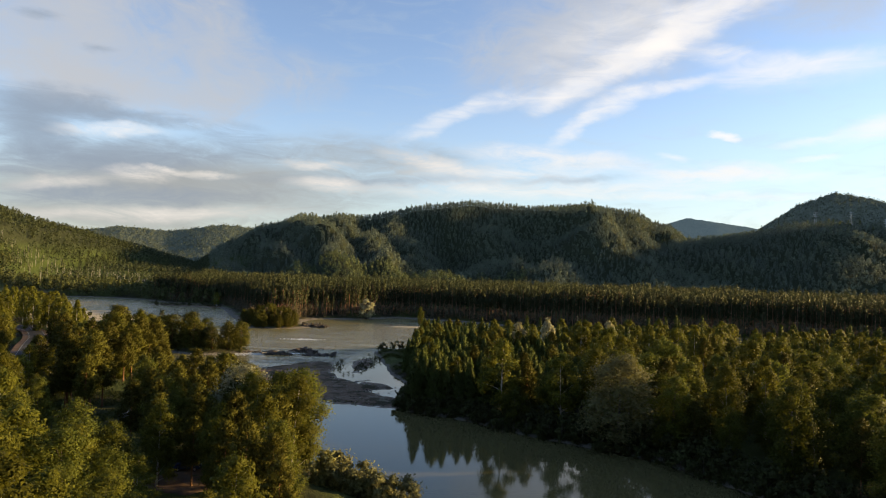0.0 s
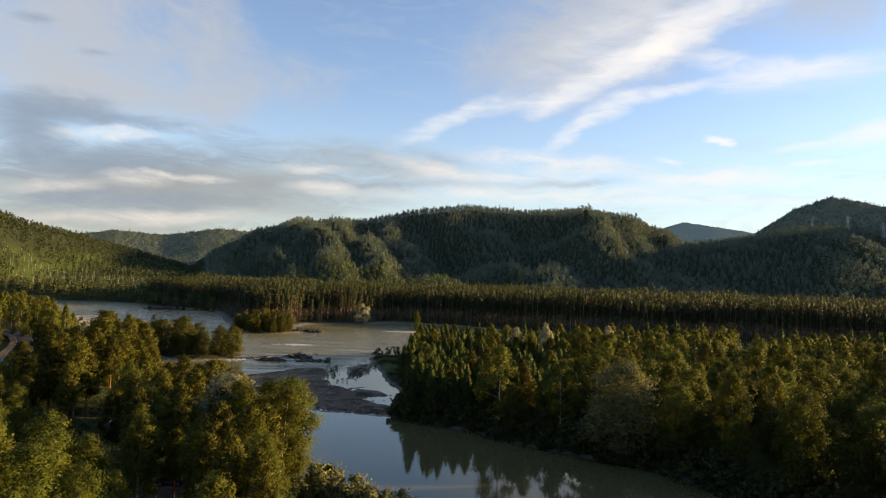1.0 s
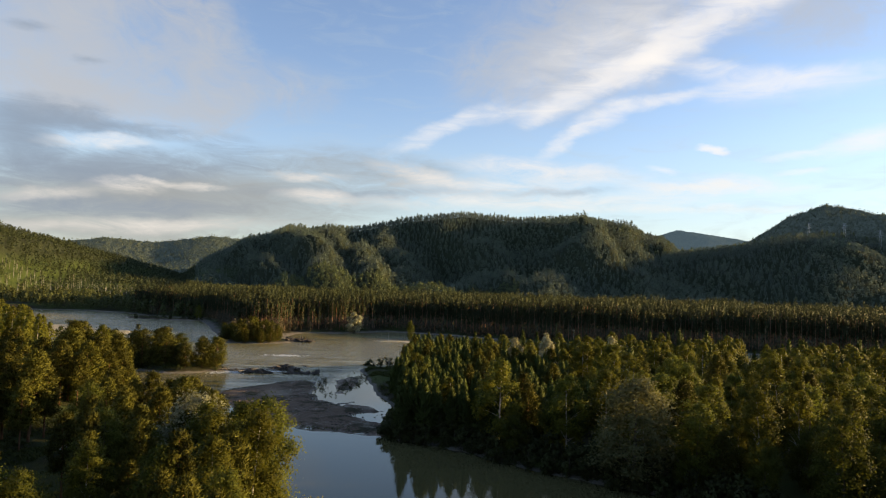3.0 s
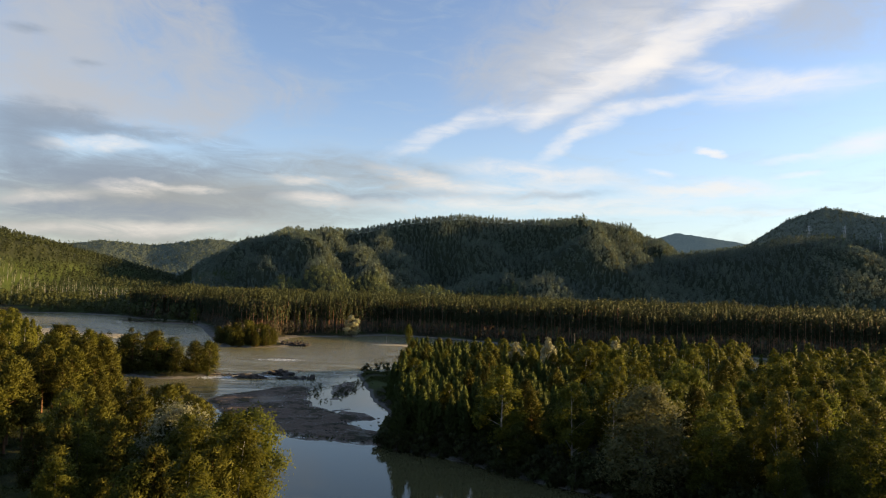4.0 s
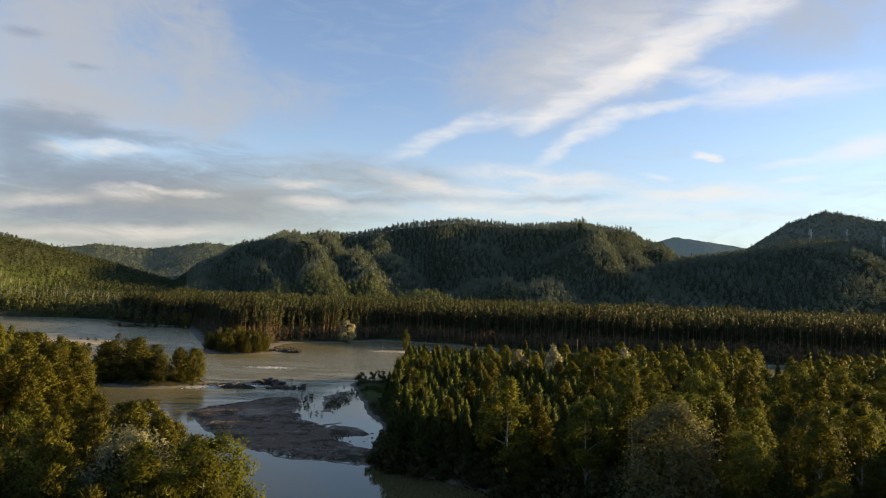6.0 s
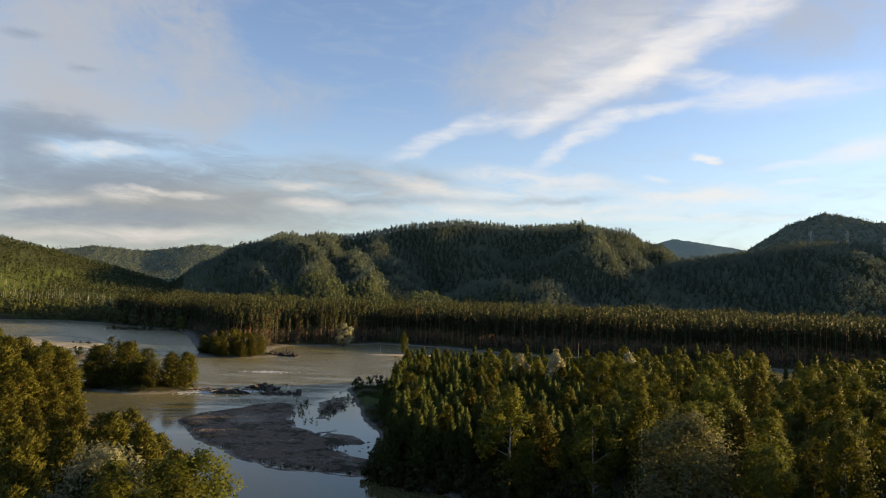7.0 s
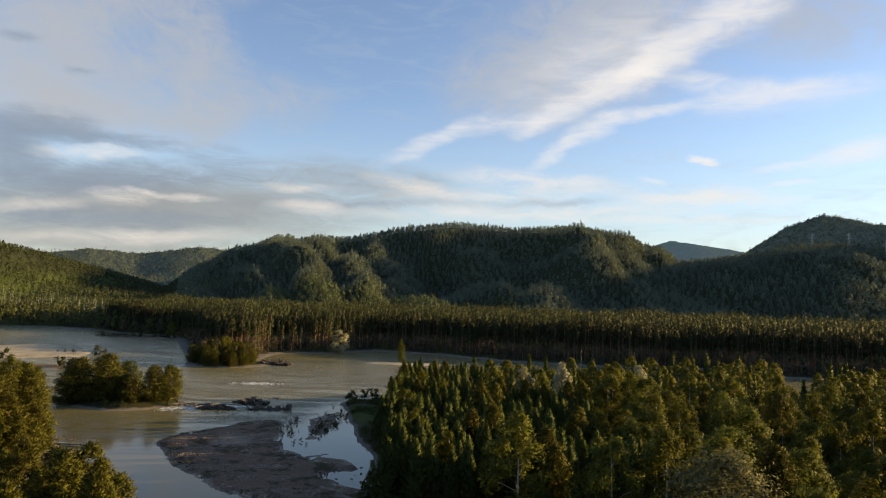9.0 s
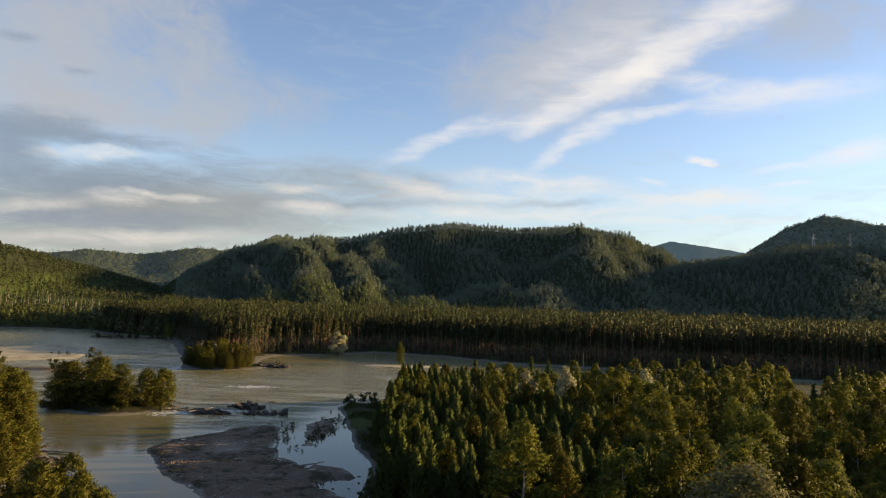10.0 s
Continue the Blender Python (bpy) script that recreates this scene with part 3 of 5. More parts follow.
sheet("gravel_bar", BAR, M_GRAVEL, 0.6, 0.05, 0.5, "dark pebble bar with sand and weeds in the river", "gravel bar", rough=0.42, dips=((-27, 216, 4, 0.26), (-22, 206, 4, 0.28), (-40, 238, 5, 0.25), (-40, 252, 4, 0.25), (-42, 217, 3, 0.2)))
sheet("mud_bank", POOL_MUD, M_GRAVEL, 0.6, 0.02, 0.14, "dark mud patch among the shrubs of the side pool", "mud bank", wobble=1.6, rough=0.22)
sheet("mud_bank", RILL_MUD, M_GRAVEL, 0.6, 0.02, 0.2, "narrow dark gravel tongue beside a rill", "mud bank", wobble=1.2, rough=0.2)
sheet("sand_islet", SAND_ISLET, M_SAND, 1.5, 0.05, 0.6, "pale sandy islet in the shallow river", "sandbank")
sheet("reed_islet", REED_ISLET, M_GRAVEL, 1.2, 0.05, 1.3, "low shrubby gravel islet upstream", "gravel bar")
sheet("stone_islet", STONE_ISLET, M_GRAVEL, 1.2, 0.05, 0.5, "low stony islet in the shallow river", "gravel bar")
sheet("gravel_spit", SPIT, M_SAND, 1.2, 0.05, 0.35, "pale gravel spit beside the far bank", "gravel bar")

# ---- road along the left bank ----
ROAD = [(-96, 130), (-114, 168), (-135, 208), (-158, 248), (-178, 283), (-203, 312), (-250, 340), (-330, 365), (-400, 380)]


def along(points, step):
    out = []
    for i in range(len(points) - 1):
        p0, p1, p2, p3 = (np.array(points[min(max(j, 0), len(points) - 1)], float) for j in (i - 1, i, i + 1, i + 2))
        count = max(2, int(np.linalg.norm(p2 - p1) / step))
        for s in np.linspace(0, 1, count, endpoint=False):
            out.append(0.5 * (2 * p1 + (p2 - p0) * s + (2 * p0 - 5 * p1 + 4 * p2 - p3) * s ** 2 + (3 * p1 - p0 - 3 * p2 + p3) * s ** 3))
    return np.array(out + [np.array(points[-1], float)])


def ribbon(name, mat, offset, half, z, parent=None, dash=0):
    line = along(ROAD, 4)
    tang = np.gradient(line, axis=0)
    tang /= np.linalg.norm(tang, axis=1)[:, None]
    side = np.stack([tang[:, 1], -tang[:, 0]], -1)
    verts, faces = [], []
    for p, s in zip(line, side):
        for k in (-half, half):
            q = p + s * (offset + k)
            verts.append((q[0], q[1], z))
    for i in range(len(line) - 1):
        if not dash or i % (2 * dash) < dash:
            faces.append((2 * i, 2 * i + 1, 2 * i + 3, 2 * i + 2))
    return new(name, mesh_of(name, verts, faces, mat))


road = tagged(ribbon("road", M_ASPHALT, 0, 3.2, 4.35), "grey asphalt country road between trees", "road", kind="structure")
verge = tagged(ribbon("road_verge", M_DIRT, 0, 5.2, 4.3), "brown gravel verge under the asphalt road", "verge", kind="structure")
for off in (-2.9, 2.9):
    line = ribbon("edge_line", M_LINE, off, 0.08, 4.356)
    line.parent = road


# ---- trees ----
RNG = np.random.default_rng(7)


def unit(v):
    return v / np.maximum(np.linalg.norm(v, axis=-1, keepdims=True), 1e-9)


def sprays(centres, outward, size, rng, slim=0.6, jitter=0.7, droop=0.0, even=0.72, aim=None):
    """A pointed leaf spray at every centre, facing roughly outward: corners and soft normals."""
    count = len(centres)
    nrm = unit(outward + jitter * rng.normal(size=(count, 3)))
    ref = unit(rng.normal(size=(count, 3)) + np.array([0, 0, -droop]))
    if aim is not None:
        ref = unit(aim + 0.35 * rng.normal(size=(count, 3)))
        nrm = unit(np.cross(ref, rng.normal(size=(count, 3))))
        nrm = nrm * np.where((nrm * outward).sum(1, keepdims=True) < 0, -1, 1)
    a = unit(ref - nrm * (ref * nrm).sum(1, keepdims=True))
    b = np.cross(nrm, a)
    s = (size * rng.uniform(0.65, 1.35, count))[:, None]
    a, b = a * s, b * s * slim
    return np.stack([centres + a, centres - 0.7 * a + b, centres - 0.7 * a - b], 1), unit(even * outward + (1 - even) * nrm)


def joined(pieces):
    return np.concatenate([p[0] for p in pieces]), np.concatenate([p[1] for p in pieces])


def tube(points, radii, sides=6):
    points = [Vector(p) for p in points]
    verts, faces = [], []
    for i, (p, r) in enumerate(zip(points, radii)):
        t = (points[min(i + 1, len(points) - 1)] - points[max(i - 1, 0)]).normalized()
        u = t.orthogonal().normalized()
        v = t.cross(u)
        verts += [tuple(p + (u * math.cos(k * math.tau / sides) + v * math.sin(k * math.tau / sides)) * r) for k in range(sides)]
    for i in range(len(points) - 1):
        for k in range(sides):
            faces.append((i * sides + k, i * sides + (k + 1) % sides, (i + 1) * sides + (k + 1) % sides, (i + 1) * sides + k))
    return verts, faces


def wood(name, tall, girth, limbs, mat, rng, lean=0.02):
    """A tapered trunk with limbs; limbs: (height, end point)."""
    verts, faces = [], []

    def put(pts, rad, sides):
        v, f = tube(pts, rad, sides)
        base = len(verts)
        verts.extend(v)
        faces.extend([tuple(i + base for i in q) for q in f])

    sway = rng.normal(size=2) * lean * tall
    axis = lambda s: Vector((sway[0] * s * s, sway[1] * s * s, s * tall))
    put([axis(s) + Vector((0, 0, -0.6 * (s == 0))) for s in np.linspace(0, 1, 7)], [girth * (1 - 0.9 * s) * (1.25 if s == 0 else 1) for s in np.linspace(0, 1, 7)], 7)
    for h, end in limbs:
        a, b = axis(h / tall), Vector(end)
        m = a.lerp(b, 0.5) + Vector((0, 0, 0.06 * (b - a).length))
        r = girth * (1 - 0.85 * h / tall) * 0.45
        put([a, m, b], [r, r * 0.6, r * 0.2], 4)
    return mesh_of(name, verts, faces, mat, True)


def broadleaf(tall, wide, foot, n_clump, n_spray, size, seed, leaf, bark, girth, tip=0.55, droop=0.5):
    """Crown of clumps on limbs, uneven in outline, with gaps. Returns trunk mesh and crown mesh."""
    rng = np.random.default_rng(seed)
    clumps, limbs, boughs = [], [], []
    n_bough = max(4, n_clump // 5)
    for i in range(n_bough):
        s = (i + rng.uniform(0.1, 0.9)) / n_bough
        reach = wide * 0.5 * math.sin(math.pi * min(1, 0.10 + 0.90 * s ** 0.8)) ** tip * rng.uniform(0.35, 1.12)
        a = i * 2.39996 + rng.uniform(-0.6, 0.6)
        boughs.append(np.array([math.cos(a) * reach, math.sin(a) * reach, foot + (tall * rng.uniform(0.94, 1.03) - foot) * s ** 0.9]))
    for i in range(n_clump):
        s = (i + rng.uniform(0.1, 0.9)) / n_clump
        z = foot + (tall - foot) * s ** 0.9
        shape = math.sin(math.pi * min(1, (0.10 + 0.90 * s) ** (0.8 if tip > 0.5 else 0.65))) ** tip
        reach = wide * 0.5 * shape * rng.uniform(0.35, 0.95)
        a = i * 2.39996 + rng.uniform(-0.5, 0.5)
        r = wide * rng.uniform(0.08, 0.17) * (0.75 + 0.4 * shape)
        c = np.array([math.cos(a) * reach, math.sin(a) * reach, z - r * 0.3])
        # most clumps gather into boughs, with gaps between them
        bough = boughs[int(np.argmin([np.hypot(*(c[:2] - b[:2])) + 0.9 * abs(c[2] - b[2]) for b in boughs]))]
        c = c + (bough - c) * rng.uniform(0.25, 0.7)
        clumps.append((c, r))
        limbs.append((max(foot * 0.6, z - reach * rng.uniform(0.5, 0.9) - 0.4), tuple(c)))
    weights = np.array([r ** 2 for _, r in clumps])
    counts = np.maximum(6, (n_spray * weights / weights.sum()).astype(int))
    quads = []
    for (c, r), k in zip(clumps, counts):
        d = unit(rng.normal(size=(k, 3)) + np.array([0, 0, 0.35]))
        rad = r * np.abs(0.80 + 0.34 * rng.normal(size=(k, 1)))
        pos = c + d * rad * np.array([1.0, 1.0, 0.95])
        out = unit(d + 0.5 * unit(np.array([c[0], c[1], 0.25 * wide]))[None])
        quads.append(sprays(pos, out, size, rng, 0.5, 0.6, droop, 0.74))
    return wood("trunk", tall * 0.93, girth, limbs[:: max(1, n_clump // 16)], bark, rng), spray_mesh("crown", *joined(quads), leaf)


def pine(tall, wide, foot, n_clump, n_spray, size, seed):
    """Scots pine: bare reddish stem, flat layered needle clumps."""
    rng = np.random.default_rng(seed)
    clumps, limbs = [], []
    for i in range(n_clump):
        s = (i + rng.uniform(0, 1)) / n_clump
        z = foot + (tall - foot) * s
        reach = wide * 0.5 * (1 - s ** 2.2) ** 0.6 * rng.uniform(0.45, 1.0) * (0.65 + 0.35 * min(1, s * 4))
        a = i * 2.39996 + rng.uniform(-0.6, 0.6)
        r = wide * rng.uniform(0.14, 0.24) * (1 - 0.35 * s)
        c = np.array([math.cos(a) * reach, math.sin(a) * reach, z])
        clumps.append((c, r))
        limbs.append((max(1.0, z - reach * 0.25), tuple(c)))
    counts = np.array([r ** 2 for _, r in clumps])
    counts = np.maximum(6, (n_spray * counts / counts.sum()).astype(int))
    quads = []
    for (c, r), k in zip(clumps, counts):
        d = unit(rng.normal(size=(k, 3)) + np.array([0, 0, 0.3]))
        pos = c + d * r * np.abs(0.8 + 0.32 * rng.normal(size=(k, 1))) * np.array([1.05, 1.05, 0.62])
        quads.append(sprays(pos, unit(d + np.array([0, 0, 0.4])), size * 1.25, rng, 0.32, 0.7, even=0.75, aim=d + np.array([0, 0, 0.5])))
    return wood("trunk", tall * 0.97, tall * 0.012 + 0.03, limbs[::2], M_BARK_PINE, rng, 0.01), spray_mesh("crown", *joined(quads), M_LEAF_PINE)


def conifer(tall, wide, n_spray, size, seed):
    """Dense young conifer: whorls of upswept shoots on a cone."""
    rng = np.random.default_rng(seed)
    whorls = int(tall * 1.5)
    pos, out, aim = [], [], []
    for k in range(n_spray):
        s = 1 - rng.uniform(0, 1) ** 0.58
        ring = math.floor(s * whorls)
        layer = (ring + rng.uniform(0.0, 0.55)) / whorls
        arms = 7
        a = (rng.integers(arms) + 0.37 * ring) * math.tau / arms + rng.normal() * 0.16
        full = wide * 0.5 * (1 - layer) ** 0.74 * (0.72 + 0.4 * rnd2(np.float64(ring + seed), np.float64(a // 0.9)))
        reach = full * rng.uniform(0.25, 1.08) + 0.05
        z = 0.4 + layer * (tall - 0.6) + reach * 0.42 + rng.uniform(-0.2, 0.2)
        pos.append((math.cos(a) * reach, math.sin(a) * reach, z))
        out.append((math.cos(a), math.sin(a), 0.7))
        aim.append((math.cos(a), math.sin(a), 0.75 + 1.6 * layer))
    q = sprays(np.array(pos), unit(np.array(out)), size, rng, 0.30, 0.5, even=0.8, aim=unit(np.array(aim)))
    return wood("trunk", tall * 0.97, tall * 0.011 + 0.03, [], M_BARK_DARK, rng, 0.004), spray_mesh("crown", *q, M_LEAF_YOUNG)


class Kind:
    """Variants of one kind of tree, each built once and then copied."""

    def __init__(self, name, label, group, made):
        self.name, self.label, self.group, self.made, self.built = name, label, group, made, [None] * len(made)

    def stand(self, x, y, scale=1.0, which=None, fat=1.0, z=None, label=None):
        i = int(RNG.integers(len(self.made))) if which is None else which % len(self.made)
        if z is None:
            z = float(height(np.array([x]), np.array([y]))[0]) - 0.15
        m = pose(x, y, z, RNG.normal() * 1.2, RNG.normal() * 1.2, RNG.uniform(0, 360)) @ Matrix.Diagonal((scale * fat, scale * fat, scale, 1))
        if self.built[i] is None:
            trunk, crown = self.made[i]
            root = tagged(new(self.name), self.label, "bush" if "bush" in self.name else "tree", self.group)
            part("trunk", trunk, root)
            part("crown", crown, root)
            root.matrix_basis = m
            self.built[i] = root
            ob = root
        else:
            ob = copy_thing(self.built[i], Matrix.Translation(m.translation) @ m.to_quaternion().to_matrix().to_4x4())
            ob.scale = (scale * fat, scale * fat, scale)
        if label:
            tagged(ob, label)
        return ob


near_birch = Kind("birch_tree", "tall yellow-green birch tree with pale trunk on the river bank", "birches on the river banks",
                  [broadleaf(18, 8.2, 2.2, 120, 11500, 0.21, 11 + i, M_LEAF_BIRCH, M_BARK_BIRCH, 0.22) for i in range(4)])
near_poplar = Kind("poplar_tree", "bright green leafy poplar tree by the water", "poplars on the river banks",
                   [broadleaf(17, 9.6, 1.4, 130, 12000, 0.215, 31 + i, M_LEAF_POPLAR, M_BARK_DARK, 0.26, 0.45) for i in range(3)])
isle_birch = Kind("birch_tree", "yellow-green leafy birch tree in the wood across the river", "birches of the wood across the river",
                  [broadleaf(17, 8.4, 1.2, 60, 6200, 0.26, 51 + i, M_LEAF_BIRCH, M_BARK_BIRCH, 0.20) for i in range(5)])
isle_poplar = Kind("broadleaf_tree", "round-crowned green tree in the wood across the river", "broadleaf trees of the wood across the river",
                   [broadleaf(15, 9.8, 0.6, 66, 6600, 0.27, 71 + i, M_LEAF_POPLAR, M_BARK_DARK, 0.22, 0.45) for i in range(4)])
near_pine = Kind("pine_tree", "dark green pine tree with reddish bare trunk", "pines on the river banks",
                 [pine(18, 6.4, 6.0, 74, 6400, 0.26, 91 + i) for i in range(4)])
young = Kind("young_conifer", "dense dark green young conifer with light tips", "young conifers across the river",
             [conifer(12.4, 5.5, 2900, 0.43, 111 + i) for i in range(5)])
silver = Kind("silver_willow", "round silvery grey-green willow tree", "silver willows",
              [broadleaf(17, 11.5, 1.5, 160, 12000, 0.22, 131 + i, M_LEAF_SILVER, M_BARK_DARK, 0.3, 0.45) for i in range(2)])
bushy_pine = Kind("pine_tree", "broad bushy pine tree on the small river island", "trees of the small island",
                  [pine(14, 8.0, 1.0, 64, 4600, 0.28, 171 + i) for i in range(3)])
willow = Kind("willow_tree", "broad dome-shaped dull grey-green willow above the water", "willows across the river",
              [broadleaf(17, 11.5, 1.0, 170, 12000, 0.23, 141, M_LEAF_WILLOW, M_BARK_DARK, 0.32, 0.4)])
shrub = Kind("flooded_shrub", "small dark willow shrub standing in the shallow pool", "shrubs in the side pool",
             [broadleaf(1.9, 1.7, 0.15, 7 + i, 150, 0.17, 211 + i, M_LEAF_BUSH, M_BARK_DARK, 0.04, 0.5) for i in range(4)])
blossom = Kind("flowering_tree", "cream-white flowering tree in the wood", "flowering trees",
               [broadleaf(14, 9.0, 0.8, 60, 3600, 0.38, 191 + i, M_LEAF_CREAM, M_BARK_DARK, 0.24, 0.45) for i in range(2)])
bush = Kind("bush", "low green willow bush near the water", "bushes by the river",
            [broadleaf(2.6, 3.0, 0.2, 14, 420, 0.22, 151 + i, M_LEAF_BUSH, M_BARK_DARK, 0.05, 0.45) for i in range(4)])

pale_bush = Kind("willow_bush", "dense pale grey-green willow bush on the shore", "willow scrub on the near shore",
                 [broadleaf(2.6, 3.4, 0.1, 22, 1100, 0.17, 161 + i, M_LEAF_SCRUB, M_BARK_DARK, 0.05, 0.4) for i in range(3)])


def scatter(x0, x1, y0, y1, gap, seed, keep):
    rng = np.random.default_rng(seed)
    gx, gy = np.meshgrid(np.arange(x0, x1, gap), np.arange(y0, y1, gap), indexing="ij")
    gx = gx + (np.arange(gx.shape[1])[None] % 2) * gap * 0.5 + rng.uniform(-0.42, 0.42, gx.shape) * gap
    gy = gy + rng.uniform(-0.42, 0.42, gy.shape) * gap
    gx, gy = gx.ravel(), gy.ravel()
    ok = keep(gx, gy)
    return gx[ok], gy[ok], rng


# ---- left bank wood ----
road_line = along(ROAD, 6)


def off_road(x, y, clear):
    d = np.full(np.shape(x), 1e9)
    for p in road_line:
        d = np.minimum(d, np.hypot(x - p[0], y - p[1]))
    return d > clear


CLEARINGS = [(-74, 149, 5), (-40, 107, 5), (-98, 176, 3), (-124, 203, 6)]


def left_wood(x, y):
    ok = (inland(x, y, LEFT_BANK) > 3.5) & off_road(x, y, 5.8)
    for cx, cy, r in CLEARINGS:
        ok &= np.hypot(x - cx, y - cy) > r
    # a dark gap between the birches in front and the pines behind
    ok &= ~((x > -0.475 * y) & (x < -0.355 * y) & (y < 103))
    ok &= ~((y < 99) & (x < -0.40 * y))
    # the open stony shore
    ok &= ~((x > -92) & (x < -58) & (y > 163) & (y < 204))
    # the open glade behind the first birches
    ok &= ~((x > -0.63 * (y - 13)) & (x < -0.50 * (y - 13)) & (y > 96) & (y < 143))
    return ok & (x > -0.74 * y - 10) & (x < -0.215 * y - 1)


tx, ty, rng = scatter(-190, 5, 62, 236, 7.6, 3, left_wood)
for x, y in zip(tx, ty):
    u = rng.uniform()
    if y < 122 and x < -25:
        kind = near_birch if u < 0.7 else near_poplar
        s = rng.uniform(0.62, 0.86)
    elif y > 150 and u < 0.45:
        kind, s = near_pine, rng.uniform(0.7, 0.95)
    elif u < 0.35:
        kind, s = near_pine, rng.uniform(0.6, 0.9)
    elif u < 0.75:
        kind, s = near_birch, rng.uniform(0.6, 0.9)
    else:
        kind, s = near_poplar, rng.uniform(0.6, 0.85)
    if -72 < x < -33 and 104 < y < 168 and u < 0.8:
        kind, s = near_pine, rng.uniform(0.62, 0.86)
    # low growth in front of the glades
    for gx, gy, half in ((-74, 149, 4.5), (-122, 203, 4), (-40, 107, 3.5)):
        if 0.5 * gy < y < gy and abs(x - gx * y / gy) < half:
            s = min(s, max(0.18, (38 - 34.6 * y / gy - 4.4) / 18))
    edge = float(inland(np.array([x]), np.array([y]), LEFT_BANK)[0])
    if y > 152:
        kind = {near_birch: isle_birch, near_poplar: isle_poplar}.get(kind, kind)
    if x > -25 and edge < 12:
        bush.stand(x, y, rng.uniform(1.0, 1.8))
        continue
    kind.stand(x, y, s)

# a closer stand of pines and birches behind the glade
tx, ty, rng = scatter(-108, -72, 143, 212, 7.4, 12, lambda x, y: left_wood(x, y) & (y > 143))
for x, y in zip(tx, ty):
    if rng.uniform() < 0.6:
        near_pine.stand(x, y, rng.uniform(0.72, 0.98), fat=1.15)
    else:
        isle_birch.stand(x, y, rng.uniform(0.66, 0.92), label="yellow-green birch tree among the pines of the bank")
# birches massed in front, dark pines behind the parked cars
tx, ty, rng = scatter(-84, -22, 58, 97, 6.2, 8, lambda x, y: (x < -0.42 * y - 1) & (x > -0.80 * y - 6) & off_road(x, y, 7))
for x, y in zip(tx, ty):
    inner = min(1.0, max(0.0, (-x / y - 0.42) / 0.22))
    (near_birch if rng.uniform() < 0.75 else near_poplar).stand(x, y, (0.56 + 0.42 * inner) * rng.uniform(0.88, 1.08), fat=1.1)
near_birch.stand(-43.5, 103, 0.74)
for x, y, s in ((-45, 121, 0.78), (-41, 127, 0.82), (-50.5, 127, 0.8), (-56, 120, 0.72), (-47, 133, 0.84), (-38.5, 121, 0.74)):
    near_pine.stand(x, y, s)
for x, y, s in ((-41, 113, 0.78), (-36.5, 117.5, 0.80), (-49, 114.5, 0.78), (-45.5, 108, 0.62), (-38.3, 103.5, 0.6)):
    near_pine.stand(x, y, s)
near_birch.stand(-24, 107.5, 0.93, 0, 1.15)
near_poplar.stand(-26.2, 120.5, 1.08, 0, 1.12)
near_birch.stand(-30.5, 110.5, 0.88, 2, 1.15)
near_poplar.stand(-27.5, 117, 1.0, 1, 1.12)
near_birch.stand(-33, 116, 0.9, 3, 1.1)
for x, y, s, k in ((-25.5, 97, 0.9, near_birch), (-22.5, 90, 0.82, near_poplar), (-29.5, 92, 0.72, near_pine), (-31, 101, 0.86, near_pine), (-26, 84, 0.6, near_birch)):
    k.stand(x, y, s)
silver.stand(-36, 119, 0.98, 0, 1.1)
for x, y, s, k in ((-99, 213, 1.0, near_pine), (-104, 222, 1.05, near_birch), (-96, 205, 0.95, near_pine), (-108, 233, 1.0, near_pine), (-101, 229, 1.0, near_birch),
                   (-111, 216, 1.0, near_poplar), (-97, 198, 0.8, near_birch), (-117, 238, 0.95, near_birch)):
    k.stand(x, y, s)
# birches that close the view along the road
for x, y, s in ((-187, 268, 0.9), (-193, 279, 1.0), (-200, 292, 1.0), (-192, 301, 0.95), (-184, 308, 0.9), (-198, 322, 1.0), (-210, 300, 1.0), (-176, 262, 0.6)):
    isle_birch.stand(x, y, s, fat=1.2, label="leafy birch tree beside the country road")
# the dense pines at the water's edge
for x, y, s in ((-93, 211, 0.88), (-98, 219, 1.0), (-92, 203, 0.86), (-101, 200, 1.08), (-106, 209, 1.12), (-112, 224, 1.06), (-103, 227, 0.98), (-97, 208, 1.02)):
    near_pine.stand(x, y, s, fat=1.25)
for x, y, s in ((-90.5, 209, 0.72), (-92, 215.5, 0.70), (-96, 222, 0.78), (-89, 203, 0.66), (-100, 229, 0.72), (-105, 236, 0.7)):
    bushy_pine.stand(x, y, s, fat=1.1, label="bushy pine tree at the water's edge")
for x, y, s in ((-62, 165, 0.5), (-57, 161, 0.76), (-53, 162, 0.86), (-48, 156, 0.80), (-43.5, 153.5, 0.76), (-50, 150, 0.88), (-58, 154, 0.82), (-44, 147, 0.82)):
    near_pine.stand(x, y, s, fat=1.15, label="short dark pine tree on the shore")
# pale willow scrub along the shore
for s in np.linspace(0, 1, 22):
    pale_bush.stand(-19 + 15 * s + RNG.uniform(-2.2, 1.0), 114.5 - 7.0 * s + RNG.uniform(-4, 0.5), RNG.uniform(1.5, 2.5) * (1 - 0.35 * s))

# ---- wood across the river ----


def isle_wood(x, y):
    return (inland(x, y, RIGHT_ISLAND) > 2.0) & (x > -14.5 + 0.02 * np.maximum(0, y - 200)) & (x < 0.80 * y + 12)


young_zone = lambda x, y: (x < 42) & (y > 165 + (x + 10) * 0.3)
tx, ty, rng = scatter(-15, 44, 160, 312, 4.4, 4, lambda x, y: isle_wood(x, y) & young_zone(x, y) & ((y < 262) | (x < 14)))
